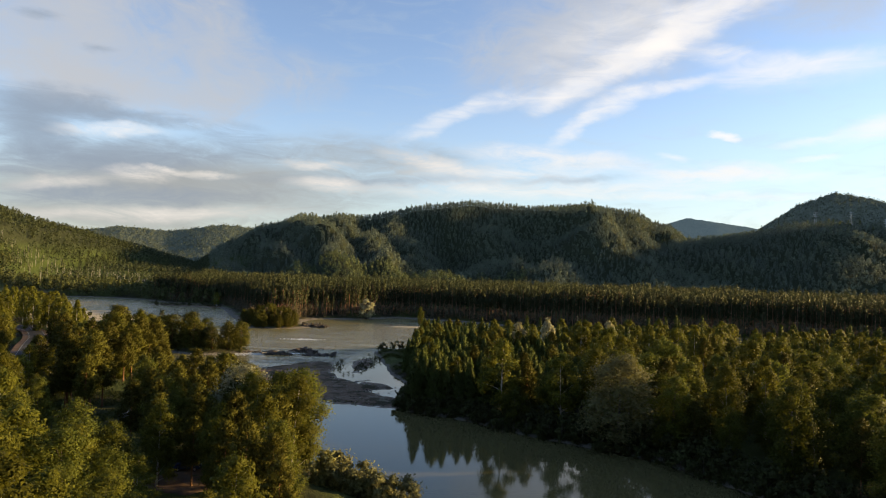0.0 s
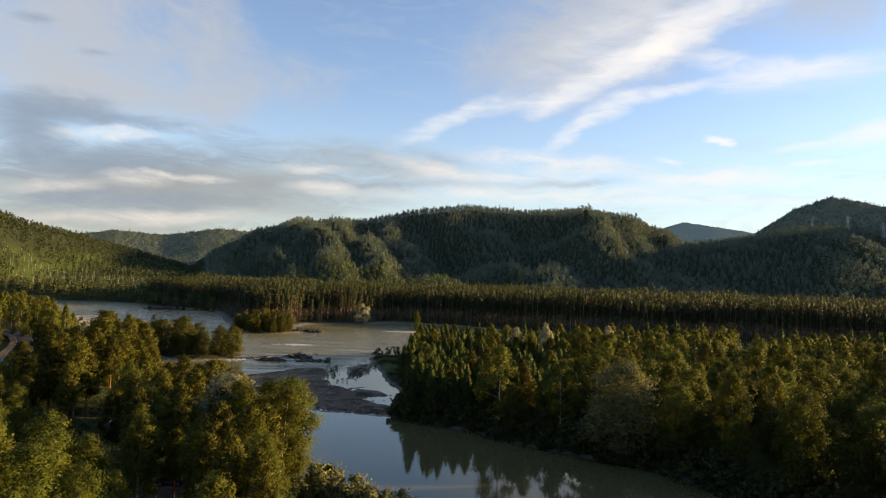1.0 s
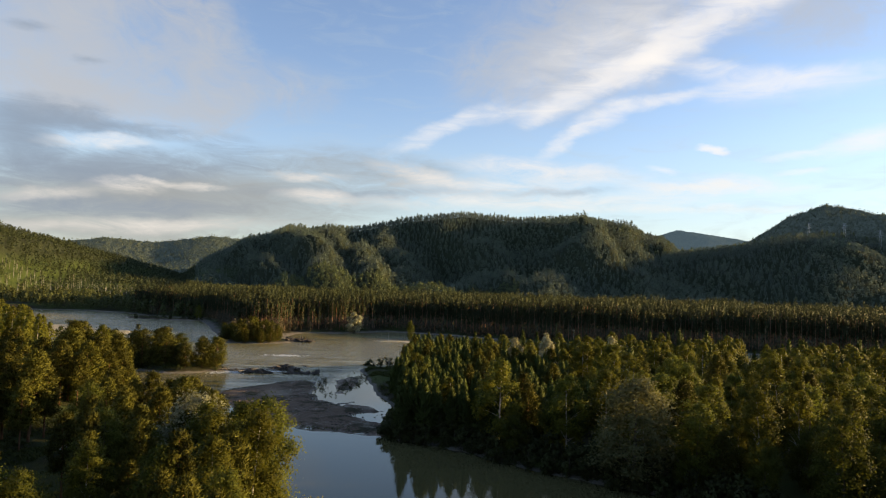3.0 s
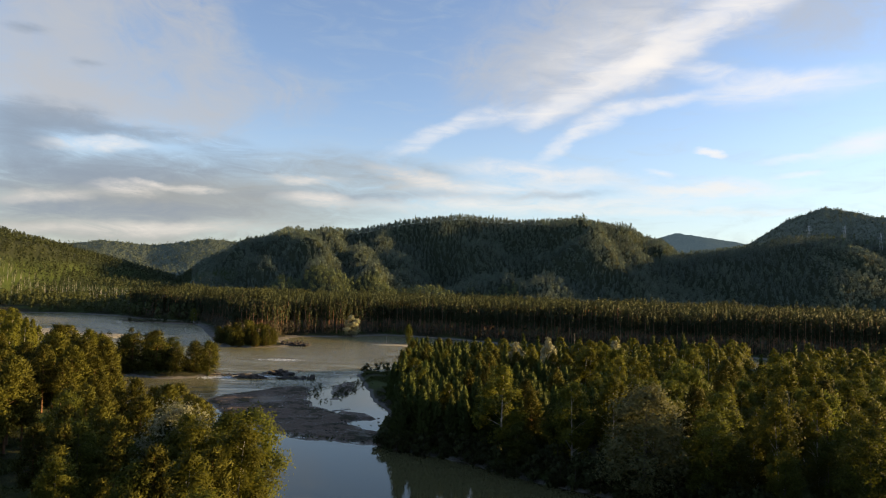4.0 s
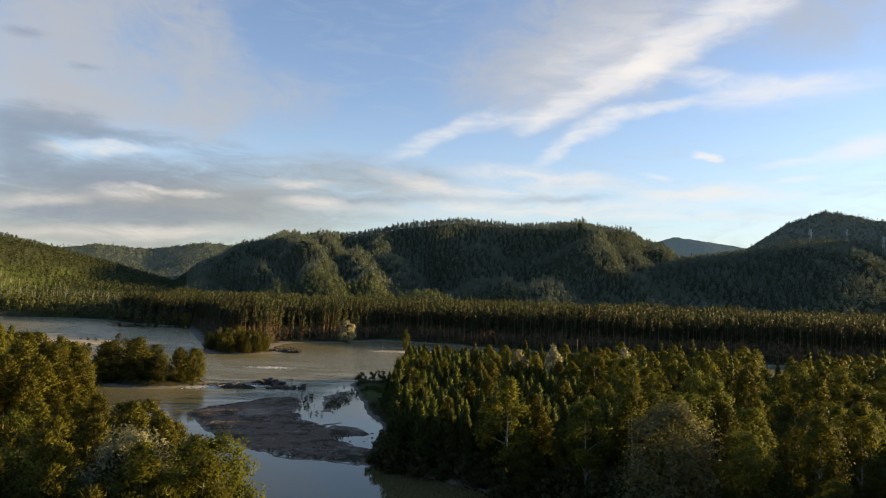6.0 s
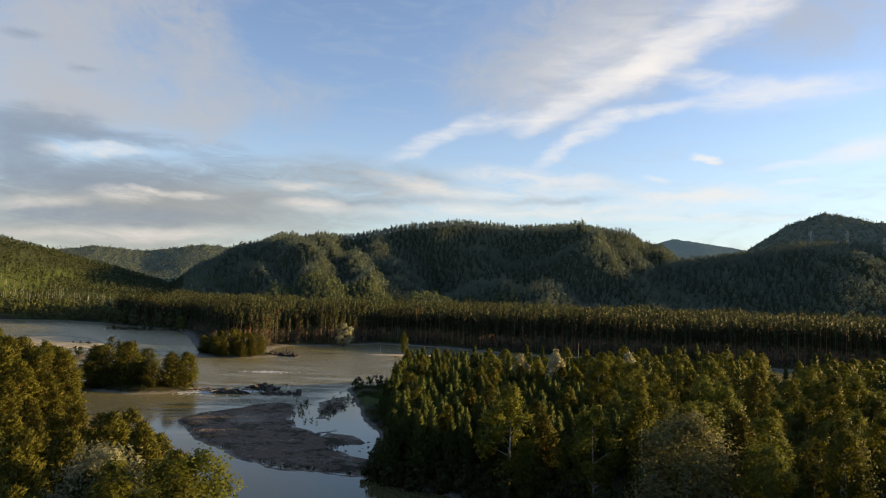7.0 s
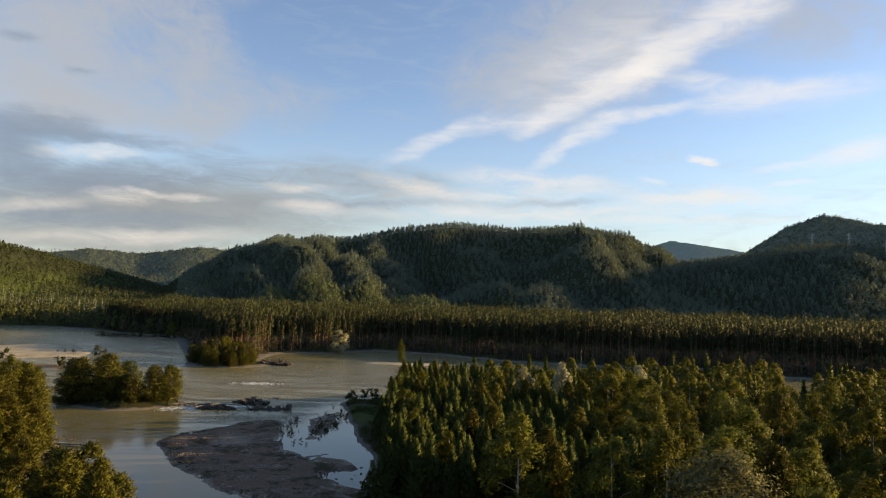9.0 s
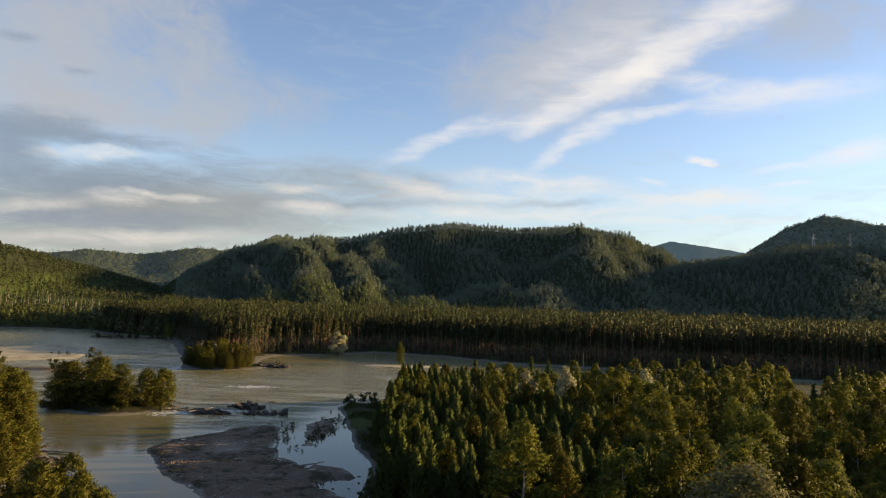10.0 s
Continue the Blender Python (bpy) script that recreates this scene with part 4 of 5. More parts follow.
for x, y in zip(tx, ty):
    u = rng.uniform()
    kind = young if u < 0.91 else near_pine if u < 0.97 else isle_birch
    kind.stand(x, y, rng.uniform(0.88, 1.14) + (0.0010 * max(0, y - 225) if x < 14 else 0) if kind is young else rng.uniform(0.68, 0.84))
tx, ty, rng = scatter(-12, 175, 70, 262, 9.2, 5, lambda x, y: isle_wood(x, y) & ~young_zone(x, y) & (np.hypot(x - 39, y - 148.5) > 9) & ~((x > 39) & (x < 60) & (np.abs(y - 151 - 0.12 * (x - 39)) < 6)))
for x, y in zip(tx, ty):
    u = rng.uniform()
    if u < 0.16:
        kind, s = near_pine, rng.uniform(0.7, 0.95)
    elif u < 0.6:
        kind, s = isle_birch, rng.uniform(0.55, 1.15)
    else:
        kind, s = isle_poplar, rng.uniform(0.5, 1.22)
    if y < 150 and kind in (isle_birch, isle_poplar):
        kind = near_birch if kind is isle_birch else near_poplar
    kind.stand(x, y, s, fat=rng.uniform(0.88, 1.25))
willow.stand(39, 148.5, 1.12, 0, 1.4)
for x, y, s, k in ((49, 150, 0.55, isle_poplar), (53.5, 146, 0.6, isle_birch), (56.5, 153, 0.62, isle_poplar), (47, 142, 0.5, isle_poplar), (52, 139, 0.6, near_pine), (59, 148, 0.66, isle_birch)):
    k.stand(x, y, s, fat=1.2)
# shrubs that hang over the water
shore = along(RIGHT_ISLAND[4:16], 2.4)
for x, y in shore:
    for k in range(3):
        bush.stand(x - 0.2 + 2.3 * k + RNG.uniform(-1, 1), y - 0.1 + 1.9 * k + RNG.uniform(-1, 1), RNG.uniform(1.0, 2.0))
blossom.stand(29.3, 267, 1.16, 0, 0.8)
blossom.stand(38.6, 256, 1.34, 1, 0.62)
blossom.stand(65, 264, 1.28, 0, 0.6)

# ---- islands ----
for x, y, s, k in ((-125, 289, 0.90, bushy_pine), (-119, 283, 0.98, bushy_pine), (-114, 290, 1.05, bushy_pine), (-110, 283, 0.90, bushy_pine), (-117, 296, 0.80, near_poplar),
                   (-127, 296, 0.70, near_poplar), (-109, 296, 0.70, near_poplar), (-122, 279, 0.70, bushy_pine), (-104, 283, 0.62, bushy_pine), (-100, 279, 0.66, bushy_pine),
                   (-95, 283, 0.80, bushy_pine), (-90, 286, 0.85, bushy_pine), (-97, 290, 0.80, bushy_pine), (-92, 291, 0.68, near_poplar)):
    k.stand(x, y, s, fat=1.5 if x < -105 else 1.3)
for x, y in ((-107, 276), (-101, 275), (-89, 282), (-113, 277), (-132, 300)):
    bush.stand(x, y, 0.8)

tx, ty, rng = scatter(-130, -84, 390, 440, 5.2, 9, lambda x, y: (inland(x, y, FAR_BANK) > 2) & (x + 0.2 * (y - 390) < -92))
for x, y in zip(tx, ty):
    bushy_pine.stand(x, y, rng.uniform(0.5, 0.72), label="bushy orange-lit pine tree on the far point")

# the white-flowering tree, and the lone tree on the spit
blossom.stand(-62, 490, 1.05, 0, 1.35, label="cream-white flowering tree at the edge of the pine forest")
near_poplar.stand(-19, 441, 0.78, 2, 0.72, label="slender lone green tree on the gravel spit")
for x, y, s in ((-30, 301, 1.7), (-25, 302, 1.4), (-21, 300, 1.6), (-28, 297, 1.0), (-191, 436, 2.6), (-213, 441, 0.7), (-207, 440, 0.6), (-210, 444, 0.7), (-218, 442, 0.5), (-178, 376, 2.0), (-152, 336, 2.0), (-222, 402, 2.4), (-131, 306, 1.8)):
    bush.stand(x, y, s)
for i in range(30):
    bush.stand(-264 + 2.1 * i + RNG.uniform(-2, 2), 572 + RNG.uniform(-3, 3), RNG.uniform(0.5, 1.3) * (2.0 if i % 7 == 3 else 1.0))
near_birch.stand(-204, 570, 0.7, 1)
# flooded shrubs in the side pool
for (x0, y0), (x1, y1), count in (((-33, 291), (-29, 262), 24), ((-29, 262), (-36, 236), 30), ((-44, 268), (-40, 240), 22), ((-38, 280), (-32, 250), 24)):
    for k in range(count):
        s = RNG.uniform()
        shrub.stand(x0 + (x1 - x0) * s + RNG.normal() * 1.3, y0 + (y1 - y0) * s + RNG.normal() * 2.5, RNG.uniform(0.25, 0.85), z=-0.15, fat=RNG.uniform(0.7, 1.6))


# ---- woods joined into single sheets of trees ----
def crowd(name, x, y, rng, tall, wide, pieces, size, mat, trunk, label, category, foot=0.45, conic=1.0, z=None):
    """Many far trees in one mesh: each a small cloud of sprays on a tapered crown, with a stem."""
    count = len(x)
    z = height(x, y) if z is None else z
    h = tall * (1 + 0.30 * fbm(x * 0.03, y * 0.03)) * rng.uniform(0.68, 1.12, count)
    w = wide * rng.uniform(0.75, 1.25, count)
    base = np.stack([x, y, z], -1)
    s = rng.uniform(0, 1, (count, pieces)) ** 0.8
    a = rng.uniform(0, math.tau, (count, pieces))
    reach = w[:, None] * 0.5 * (1 - s) ** conic * rng.uniform(0.55, 1.0, (count, pieces)) + 0.1
    pos = base[:, None] + np.stack([np.cos(a) * reach, np.sin(a) * reach, (foot + (1 - foot) * s) * h[:, None]], -1)
    out = np.stack([np.cos(a), np.sin(a), np.full(a.shape, 0.7)], -1)
    way_out = unit(out.reshape(-1, 3))
    needles = mat in (M_NEEDLE_FAR, M_LEAF_YOUNG)
    q = sprays(pos.reshape(-1, 3), way_out, size * (1.3 if needles else 1), rng, 0.34 if needles else 0.6, 0.45, 0.6, 0.9 if mat in (M_LEAF_FAR, M_NEEDLE_HILL, M_LEAF_HAZE, M_LEAF_SLOPE) else 0.8, aim=way_out + np.array([0, 0, 0.7]) if needles else None)
    ob = tagged(new(name), label, category, kind="stuff")
    part("crowns", spray_mesh("crowns", *q, mat), ob)
    if trunk is not None:
        r = 0.22
        lo, hi = base.copy(), base.copy()
        lo[:, 2] -= 0.5
        hi[:, 2] += h * 0.85
        faces = []
        for k in range(3):
            a0, a1 = k * math.tau / 3, (k + 1) * math.tau / 3
            o0, o1 = np.array([math.cos(a0) * r, math.sin(a0) * r, 0]), np.array([math.cos(a1) * r, math.sin(a1) * r, 0])
            faces.append(np.stack([lo + o0, lo + o1, hi + o1 * 0.4, hi + o0 * 0.4], 1))
        part("trunks", spray_mesh("trunks", np.concatenate(faces), None, trunk), ob)
    return ob


# rear of the wood across the river
tx, ty, rng = scatter(-10, 330, 120, 372, 7.6, 15, lambda x, y: isle_wood(x, y) & ((y >= 262) | (x >= 175)) & ((x > 14) | (y > 312)) & ~((np.abs(x / (y - 55) - 0.555) < 0.035) & (y > 286)))
pick = rng.uniform(size=len(tx)) < 0.65
crowd("island_wood", tx[pick], ty[pick], rng, 13.5, 9.5, 420, 0.60, M_LEAF_BIRCH, M_BARK_BIRCH, "mixed green wood behind the river bank trees", "wood", 0.2, 0.42)
crowd("island_conifers", tx[~pick], ty[~pick], rng, 14, 4.6, 240, 0.62, M_LEAF_YOUNG, M_BARK_DARK, "dark conifers among the leafy wood", "wood", 0.15, 0.8)

# pine forest on the far plain
front = lambda x, y: (inland(x, y, FAR_BANK) > 13) & (inland(x, y, FAR_BANK) < 42) & (np.abs(x) < 0.85 * y) & ~((y < 462) & (x < -70))
tx, ty, rng = scatter(-420, 420, 410, 720, 3.7, 21, lambda x, y: front(x, y) & (x > -300))
crowd("pine_forest_edge", tx, ty, rng, 21.5, 4.6, 150, 0.60, M_NEEDLE_FAR, M_BARK_FAR, "tall pine forest edge with reddish trunks above the far bank", "forest", 0.40, 0.5)
deep = lambda x, y: (inland(x, y, FAR_BANK) >= 42) & (np.abs(x) < 0.80 * y) & (np.hypot(x, y) < 930) & (height(x, y) < 8) & (x > -260 - 0.2 * (y - 500))
tx, ty, rng = scatter(-560, 660, 430, 930, 5.6, 22, deep)
crowd("pine_forest", tx, ty, rng, 21.5, 5.6, 64, 0.78, M_NEEDLE_FAR, None, "dense pine forest on the valley floor", "forest", 0.58, 0.55)
tx, ty, rng = scatter(-420, 420, 410, 720, 4.5, 26, lambda x, y: (inland(x, y, FAR_BANK) > 9) & (inland(x, y, FAR_BANK) < 18) & (x > -300) & (np.abs(x) < 0.85 * y))
crowd("forest_undergrowth", tx, ty, rng, 8.5, 5.0, 70, 0.6, M_LEAF_UNDER, None, "dark shrubs below the pine forest edge", "shrubs", 0.05, 0.5)
# trees of the left meadow and of the far left bank
tx, ty, rng = scatter(-620, -200, 600, 800, 8, 23, lambda x, y: (inland(x, y, FAR_BANK) > 5) & (np.abs(x) < 0.8 * y) & ((inland(x, y, FAR_BANK) < 40) | (fbm(x * 0.02, y * 0.02) > 0.25)))
crowd("meadow_wood", tx, ty, rng, 15, 8, 90, 1.1, M_LEAF_MEADOW, None, "scattered green trees along the far meadow", "wood", 0.05, 0.5)
tx, ty, rng = scatter(-330, -150, 236, 470, 8, 24, lambda x, y: (inland(x, y, LEFT_BANK) > 6) & off_road(x, y, 9) & (np.abs(x) < 0.85 * y) & (y > 236) & (x < -0.60 * (y - 64) - 25))
crowd("road_side_wood", tx, ty, rng, 15, 7.5, 260, 0.65, M_LEAF_BIRCH, M_BARK_BIRCH, "green trees beside the country road", "wood", 0.2, 0.5)

# woods on the hills: leafy and dark conifer stands, with glades on the left slope
def hill_zone(x, y):
    rr, a = np.hypot(x, y), np.degrees(np.arctan2(x, y))
    glade = (a < -25) & (rr < 1030) & (fbm(x * 0.02, y * 0.02) < 0.02) & (rnd2(np.floor(x * 3), np.floor(y * 3)) > 0.35)
    meadow = (a < -23.5) & (a > -34) & (rr > 845 + 30 * fbm(x * 0.01, y * 0.01)) & (rr < 925 + 60 * fbm(x * 0.015 + 9, y * 0.015)) & (rnd2(np.floor(x * 5), np.floor(y * 5)) > 0.07)
    return (rr > 880 - 100 * (x < -250)) & ~meadow & (rr < 1570) & (np.abs(x) < 0.80 * y) & (height(x, y) > 5.5) & ~glade


tx, ty, rng = scatter(-1500, 1500, 700, 1560, 8.8, 31, hill_zone)
leafy = fbm(tx * 0.012 + 5, ty * 0.012) + 0.5 * rng.normal(size=len(tx)) * 0.4 > np.where((tx < -0.4 * ty) & (np.hypot(tx, ty) > 960), 0.12, -0.10)
low = (np.hypot(tx, ty) < 1000) & (np.degrees(np.arctan2(tx, ty)) < 6.5) & (np.degrees(np.arctan2(tx, ty)) > -24)
crowd("foothill_wood", tx[low], ty[low], rng, 12.0, 8.5, 40, 1.2, M_LEAF_FOOT, None, "pale green leafy trees at the foot of the hill", "wood", 0.15, 0.45)
tx, ty, leafy = tx[~low], ty[~low], leafy[~low]
west = np.degrees(np.arctan2(tx, ty)) < -20.5
crowd("west_hill_wood", tx[west], ty[west], rng, 12.0, 7.8, 34, 1.2, M_LEAF_SLOPE, None, "green wooded slope in low evening sun", "wood", 0.1, 0.5)
tx, ty, leafy = tx[~west], ty[~west], leafy[~west]
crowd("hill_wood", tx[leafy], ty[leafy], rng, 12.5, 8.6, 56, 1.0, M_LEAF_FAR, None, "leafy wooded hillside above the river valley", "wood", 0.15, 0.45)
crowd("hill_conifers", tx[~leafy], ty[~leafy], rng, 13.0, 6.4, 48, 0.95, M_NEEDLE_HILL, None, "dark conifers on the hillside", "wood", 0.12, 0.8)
# thin pale trunks on the open western slope
tx, ty, rng = scatter(-720, -380, 700, 980, 9, 37, lambda x, y: (np.degrees(np.arctan2(x, y)) < -24.5) & (np.hypot(x, y) < 1010) & (np.hypot(x, y) > 925) & (height(x, y) > 8) & (fbm(x * 0.02, y * 0.02) < 0.1))
crowd("thin_slope_wood", tx, ty, rng, 14.0, 4.0, 9, 1.0, M_LEAF_FOOT, M_BARK_BIRCH, "thin trees with pale bare trunks on the grassy slope", "wood", 0.5, 0.6)
# the hills beyond, their blue haze of distance added as a glow
def distant_hill(foot, crest, angles, angle, mat, crowns, label):
    steps = int((angles[-1] - angles[0]) / (0.10 if crest < 3000 else 0.18))
    A, S = np.meshgrid(np.radians(np.linspace(angles[0], angles[-1], steps)), np.linspace(0, 1, 110), indexing="ij")
    R = foot + (crest - foot) * S
    X, Y = R * np.sin(A), R * np.cos(A)
    top = crest * np.tan(np.radians(np.interp(np.degrees(A), angles, angle))) + 38 - crowns
    folds = 0.16 * S * (1 - S) * 4 * (0.5 - 2.2 * np.abs(fbm(X * 0.003 + crest, Y * 0.0016, 3)))
    z = top * (S * 0.7 + 0.3 * S * S + folds) + crowns * (0.5 + 0.75 * fbm(X * 0.14, Y * 0.10, 3)) * np.minimum(1, S * 8) - 4
    w = A.shape[1]
    verts = np.stack([X, Y, z], -1).reshape(-1, 3)
    faces = [(i * w + j, (i + 1) * w + j, (i + 1) * w + j + 1, i * w + j + 1) for i in range(steps - 1) for j in range(w - 1)]
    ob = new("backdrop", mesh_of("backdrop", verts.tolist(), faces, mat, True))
    tagged(ob, label, "hill", kind="structure")
    if crest < 3000:
        rng = np.random.default_rng(int(crest))
        pick = rng.choice(len(verts), min(len(verts), 13000), replace=False)
        pick = pick[S.ravel()[pick] > 0.2]
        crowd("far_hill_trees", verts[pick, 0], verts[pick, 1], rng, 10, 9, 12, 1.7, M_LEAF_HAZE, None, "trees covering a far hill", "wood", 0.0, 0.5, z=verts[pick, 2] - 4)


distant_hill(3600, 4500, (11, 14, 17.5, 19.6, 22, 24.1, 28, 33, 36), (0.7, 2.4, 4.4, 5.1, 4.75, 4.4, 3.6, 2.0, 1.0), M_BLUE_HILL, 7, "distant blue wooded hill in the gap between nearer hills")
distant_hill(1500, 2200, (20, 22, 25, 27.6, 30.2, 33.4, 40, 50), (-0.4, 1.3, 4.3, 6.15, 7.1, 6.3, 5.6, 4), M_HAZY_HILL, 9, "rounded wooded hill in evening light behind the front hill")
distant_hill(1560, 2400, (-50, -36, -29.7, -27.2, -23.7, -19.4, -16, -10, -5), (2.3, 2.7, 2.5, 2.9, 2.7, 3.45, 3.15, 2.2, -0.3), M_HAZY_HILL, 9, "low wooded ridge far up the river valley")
# taller trees standing out on the crest
tx, ty, rng = scatter(-560, 620, 1300, 1500, 15, 34, lambda x, y: (np.abs(np.hypot(x, y) - 1480) < 16) & (height(x, y) > 40))
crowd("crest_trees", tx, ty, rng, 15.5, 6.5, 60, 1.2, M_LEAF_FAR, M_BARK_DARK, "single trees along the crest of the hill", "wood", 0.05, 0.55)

tx, ty, rng = scatter(330, 760, 1000, 1270, 17, 38, lambda x, y: (np.abs(np.hypot(x, y) - 1294) < 15) & (height(x, y) > 40))
crowd("saddle_trees", tx, ty, rng, 15.0, 6.5, 60, 1.2, M_LEAF_FOOT, M_BARK_DARK, "single trees along the lower saddle of the hills", "wood", 0.12, 0.55)

# ---- rocks and white water ----
def rock_mesh(seed, flat):
    bm = bmesh.new()
    bmesh.ops.create_icosphere(bm, subdivisions=2, radius=1.0)
    cuts = [Vector((random.uniform(-1, 1), random.uniform(-1, 1), random.uniform(-0.3, 1))).normalized() for k in range(7)]
    off = Vector((seed * 3.7, seed * 1.3, 0))
    for v in bm.verts:
        d = 1 + 0.7 * noise.noise(v.co * 1.2 + off) - 0.45 * abs(noise.noise(v.co * 2.4 + off)) + 0.25 * noise.noise(v.co * 4.5 + off)
        for c in cuts:
            over = v.co.dot(c) - 0.68
            if over > 0:
                v.co -= c * over
        v.co = Vector((v.co.x * d * 1.5, v.co.y * d * 0.85, max(-0.35, v.co.z * d * flat)))
    me = bpy.data.meshes.new("rock")
    bm.to_mesh(me)
    bm.free()
    me.materials.append(M_ROCK)
    return me


ROCKS = [rock_mesh(i, 0.45 + 0.12 * (i % 3)) for i in range(6)]


def rocks(cx, cy, dx, dy, count, lo, hi, group, label="dark brown weathered rock in the shallow river", pile=0.0):
    for i in range(count):
        u, v = RNG.uniform(-1, 1), RNG.uniform(-1, 1)
        x, y = cx + u * dx, cy + v * dy
        z = max(-0.15, float(height(np.array([x]), np.array([y]))[0]) - 0.05) + pile * max(0.0, 1 - u * u - v * v) * RNG.uniform(0.2, 1.0)
        s = RNG.uniform(lo, hi)
        ob = tagged(new("rock", ROCKS[int(RNG.integers(6))]), label, "rock", group)
        ob.matrix_basis = pose(x, y, z, RNG.normal() * 14, RNG.normal() * 14, RNG.uniform(0, 360)) @ Matrix.Scale(s, 4)


rocks(-73, 282, 6.0, 2.2, 46, 0.7, 1.9, "rocks of the rapid", pile=1.8)
rocks(-64, 292, 5.5, 2.6, 46, 0.6, 1.8, "rocks of the rapid", pile=1.6)
rocks(-55, 282, 6.5, 1.5, 18, 0.8, 2.0, "rocks of the rapid", "low dark wet rock in the river")
rocks(-59, 306, 2.5, 0.8, 2, 0.6, 1.0, "rocks of the rapid")
rocks(-84, 286, 4.0, 2.5, 18, 0.5, 1.3, "rocks of the small island")
rocks(-128, 284, 7.0, 3.0, 7, 0.5, 1.2, "rocks of the small island")
rocks(-88, 216, 4.5, 4.0, 40, 0.5, 1.5, "rocks of the bank", "pale brown rock on the river bank")
rocks(-97, 233, 4.0, 1.5, 5, 0.5, 1.1, "rocks of the bank", "dark rock on the river bank")
rocks(-85, 416, 8.0, 4.5, 60, 0.8, 2.2, "rocks of the pine point", "brown rock at the tip of the pine point", pile=1.2)
rocks(-45, 262, 5.0, 5.0, 10, 0.3, 0.8, "stones of the bar", "dark stone at the edge of the bar")
rocks(-17, 208, 4.0, 10.0, 10, 0.3, 0.7, "stones of the bar", "dark stone at the edge of the bar")


def log(x, y, z, long, thick, turn, tilt, label):
    """A stranded trunk with a few broken limbs."""
    root = tagged(new("driftwood_log"), label, "driftwood")
    steps = np.linspace(0, 1, 7)
    v, f = tube([(long * s, 0.12 * math.sin(5 * s), 0.05 * math.sin(9 * s)) for s in steps], [thick * (1 - 0.6 * s) * (1.35 if s == 0 else 1) for s in steps], 8)
    part("stem", mesh_of("stem", v, f, M_DRIFTWOOD, True), root)
    for at, side, up in ((0.45, 0.7, 0.5), (0.65, -0.6, 0.7), (0.85, 0.4, 0.3)):
        v, f = tube([(long * at, 0, 0), (long * (at + 0.06), side * 0.5, up * 0.5), (long * (at + 0.14), side, up)], [thick * 0.35, thick * 0.22, thick * 0.08], 5)
        part("limb", mesh_of("limb", v, f, M_DRIFTWOOD, True), root)
    root.matrix_basis = pose(x, y, z, 0, tilt, turn)


M_DRIFTWOOD = rough_matter("bleached_driftwood", (0.16, 0.14, 0.12), (0.42, 0.38, 0.33), 1.5, 0.02)
log(-79, 280, 0.5, 7.5, 0.28, 24, -8, "pale bleached driftwood log wedged on the rocks")
log(-69, 283, 1.2, 5.0, 0.22, -12, -4, "pale bleached driftwood log lying across dark rocks")
log(-94, 226, 0.35, 8.0, 0.30, -4, 0, "grey driftwood log stranded on the stony shore")
log(-30, 219, 0.45, 6.0, 0.20, 40, 0, "grey driftwood log stranded on the pebble bar")


def cobbles(shape, count, seed, label):
    """Loose stones too many to count, in one mesh."""
    rng = np.random.default_rng(seed)
    xs, ys = [p[0] for p in shape], [p[1] for p in shape]
    x, y = rng.uniform(min(xs), max(xs), count * 3), rng.uniform(min(ys), max(ys), count * 3)
    ok = (inland(x, y, shape) + 1.5 * fbm(x * 0.15, y * 0.15) + 0.8 * fbm(x * 0.6, y * 0.6) > 1.6) & (fbm(x * 0.2, y * 0.2) > 0.02)
    x, y = x[ok][:count], y[ok][:count]
    r = 0.09 + 0.30 * rng.uniform(0, 1, len(x)) ** 3
    ring = [(1, 0, 0), (0.3, 0.9, 0.1), (-0.9, 0.4, 0), (-0.5, -0.8, 0.1), (0.5, -0.85, 0)]
    base = np.array(ring + [(0.1, 0.0, 0.45)])
    verts, faces = [], []
    for px, py, s, a in zip(x, y, r, rng.uniform(0, math.tau, len(x))):
        c, sn = math.cos(a) * s, math.sin(a) * s
        b = len(verts)
        z = 0.16 + 0.12 * rng.uniform() + 0.12 * min(1.0, s * 3)
        verts += [(px + q[0] * c * 1.3 - q[1] * sn, py + q[0] * sn * 1.3 + q[1] * c, z + q[2] * s) for q in base]
        verts += [(px, py, z - 0.5)]
        faces += [(b + k, b + (k + 1) % 5, b + 5) for k in range(5)] + [(b + (k + 1) % 5, b + k, b + 6) for k in range(5)]
    tagged(new("cobbles", mesh_of("cobbles", verts, faces, M_ROCK)), label, "cobbles", kind="stuff")


cobbles(BAR, 1500, 41, "loose dark cobbles strewn over the pebble bar")


def foam(cx, cy, dx, dy, turn, count, seed):
    rng = np.random.default_rng(seed)
    u, v = rng.normal(size=count) * dx * 0.5, rng.normal(size=count) * dy * 0.5
    c, sn = math.cos(radians(turn)), math.sin(radians(turn))
    x, y = cx + u * c - v * sn, cy + u * sn + v * c
    verts, faces = [], []
    for px, py, r in zip(x, y, rng.uniform(0.05, 0.20, count)):
        b = len(verts)
        st = rng.uniform(2.0, 7.0)
        for k in range(6):
            a = k * math.tau / 6
            verts.append((px + math.cos(a) * r * st, py + math.sin(a) * r * 0.8, 0.005))
        verts.append((px, py, 0.02 + 0.2 * r))
        faces += [(b + k, b + (k + 1) % 6, b + 6) for k in range(6)]
    ob = new("white_water", mesh_of("white_water", verts, faces, M_FOAM, True))
    tagged(ob, "white foaming water of a small rapid", "rapid", kind="stuff")


foam(-79, 282, 5, 4, 20, 190, 1)
foam(-68, 287, 6, 3, 10, 120, 2)
foam(-76, 342, 9, 4, 4, 240, 3)
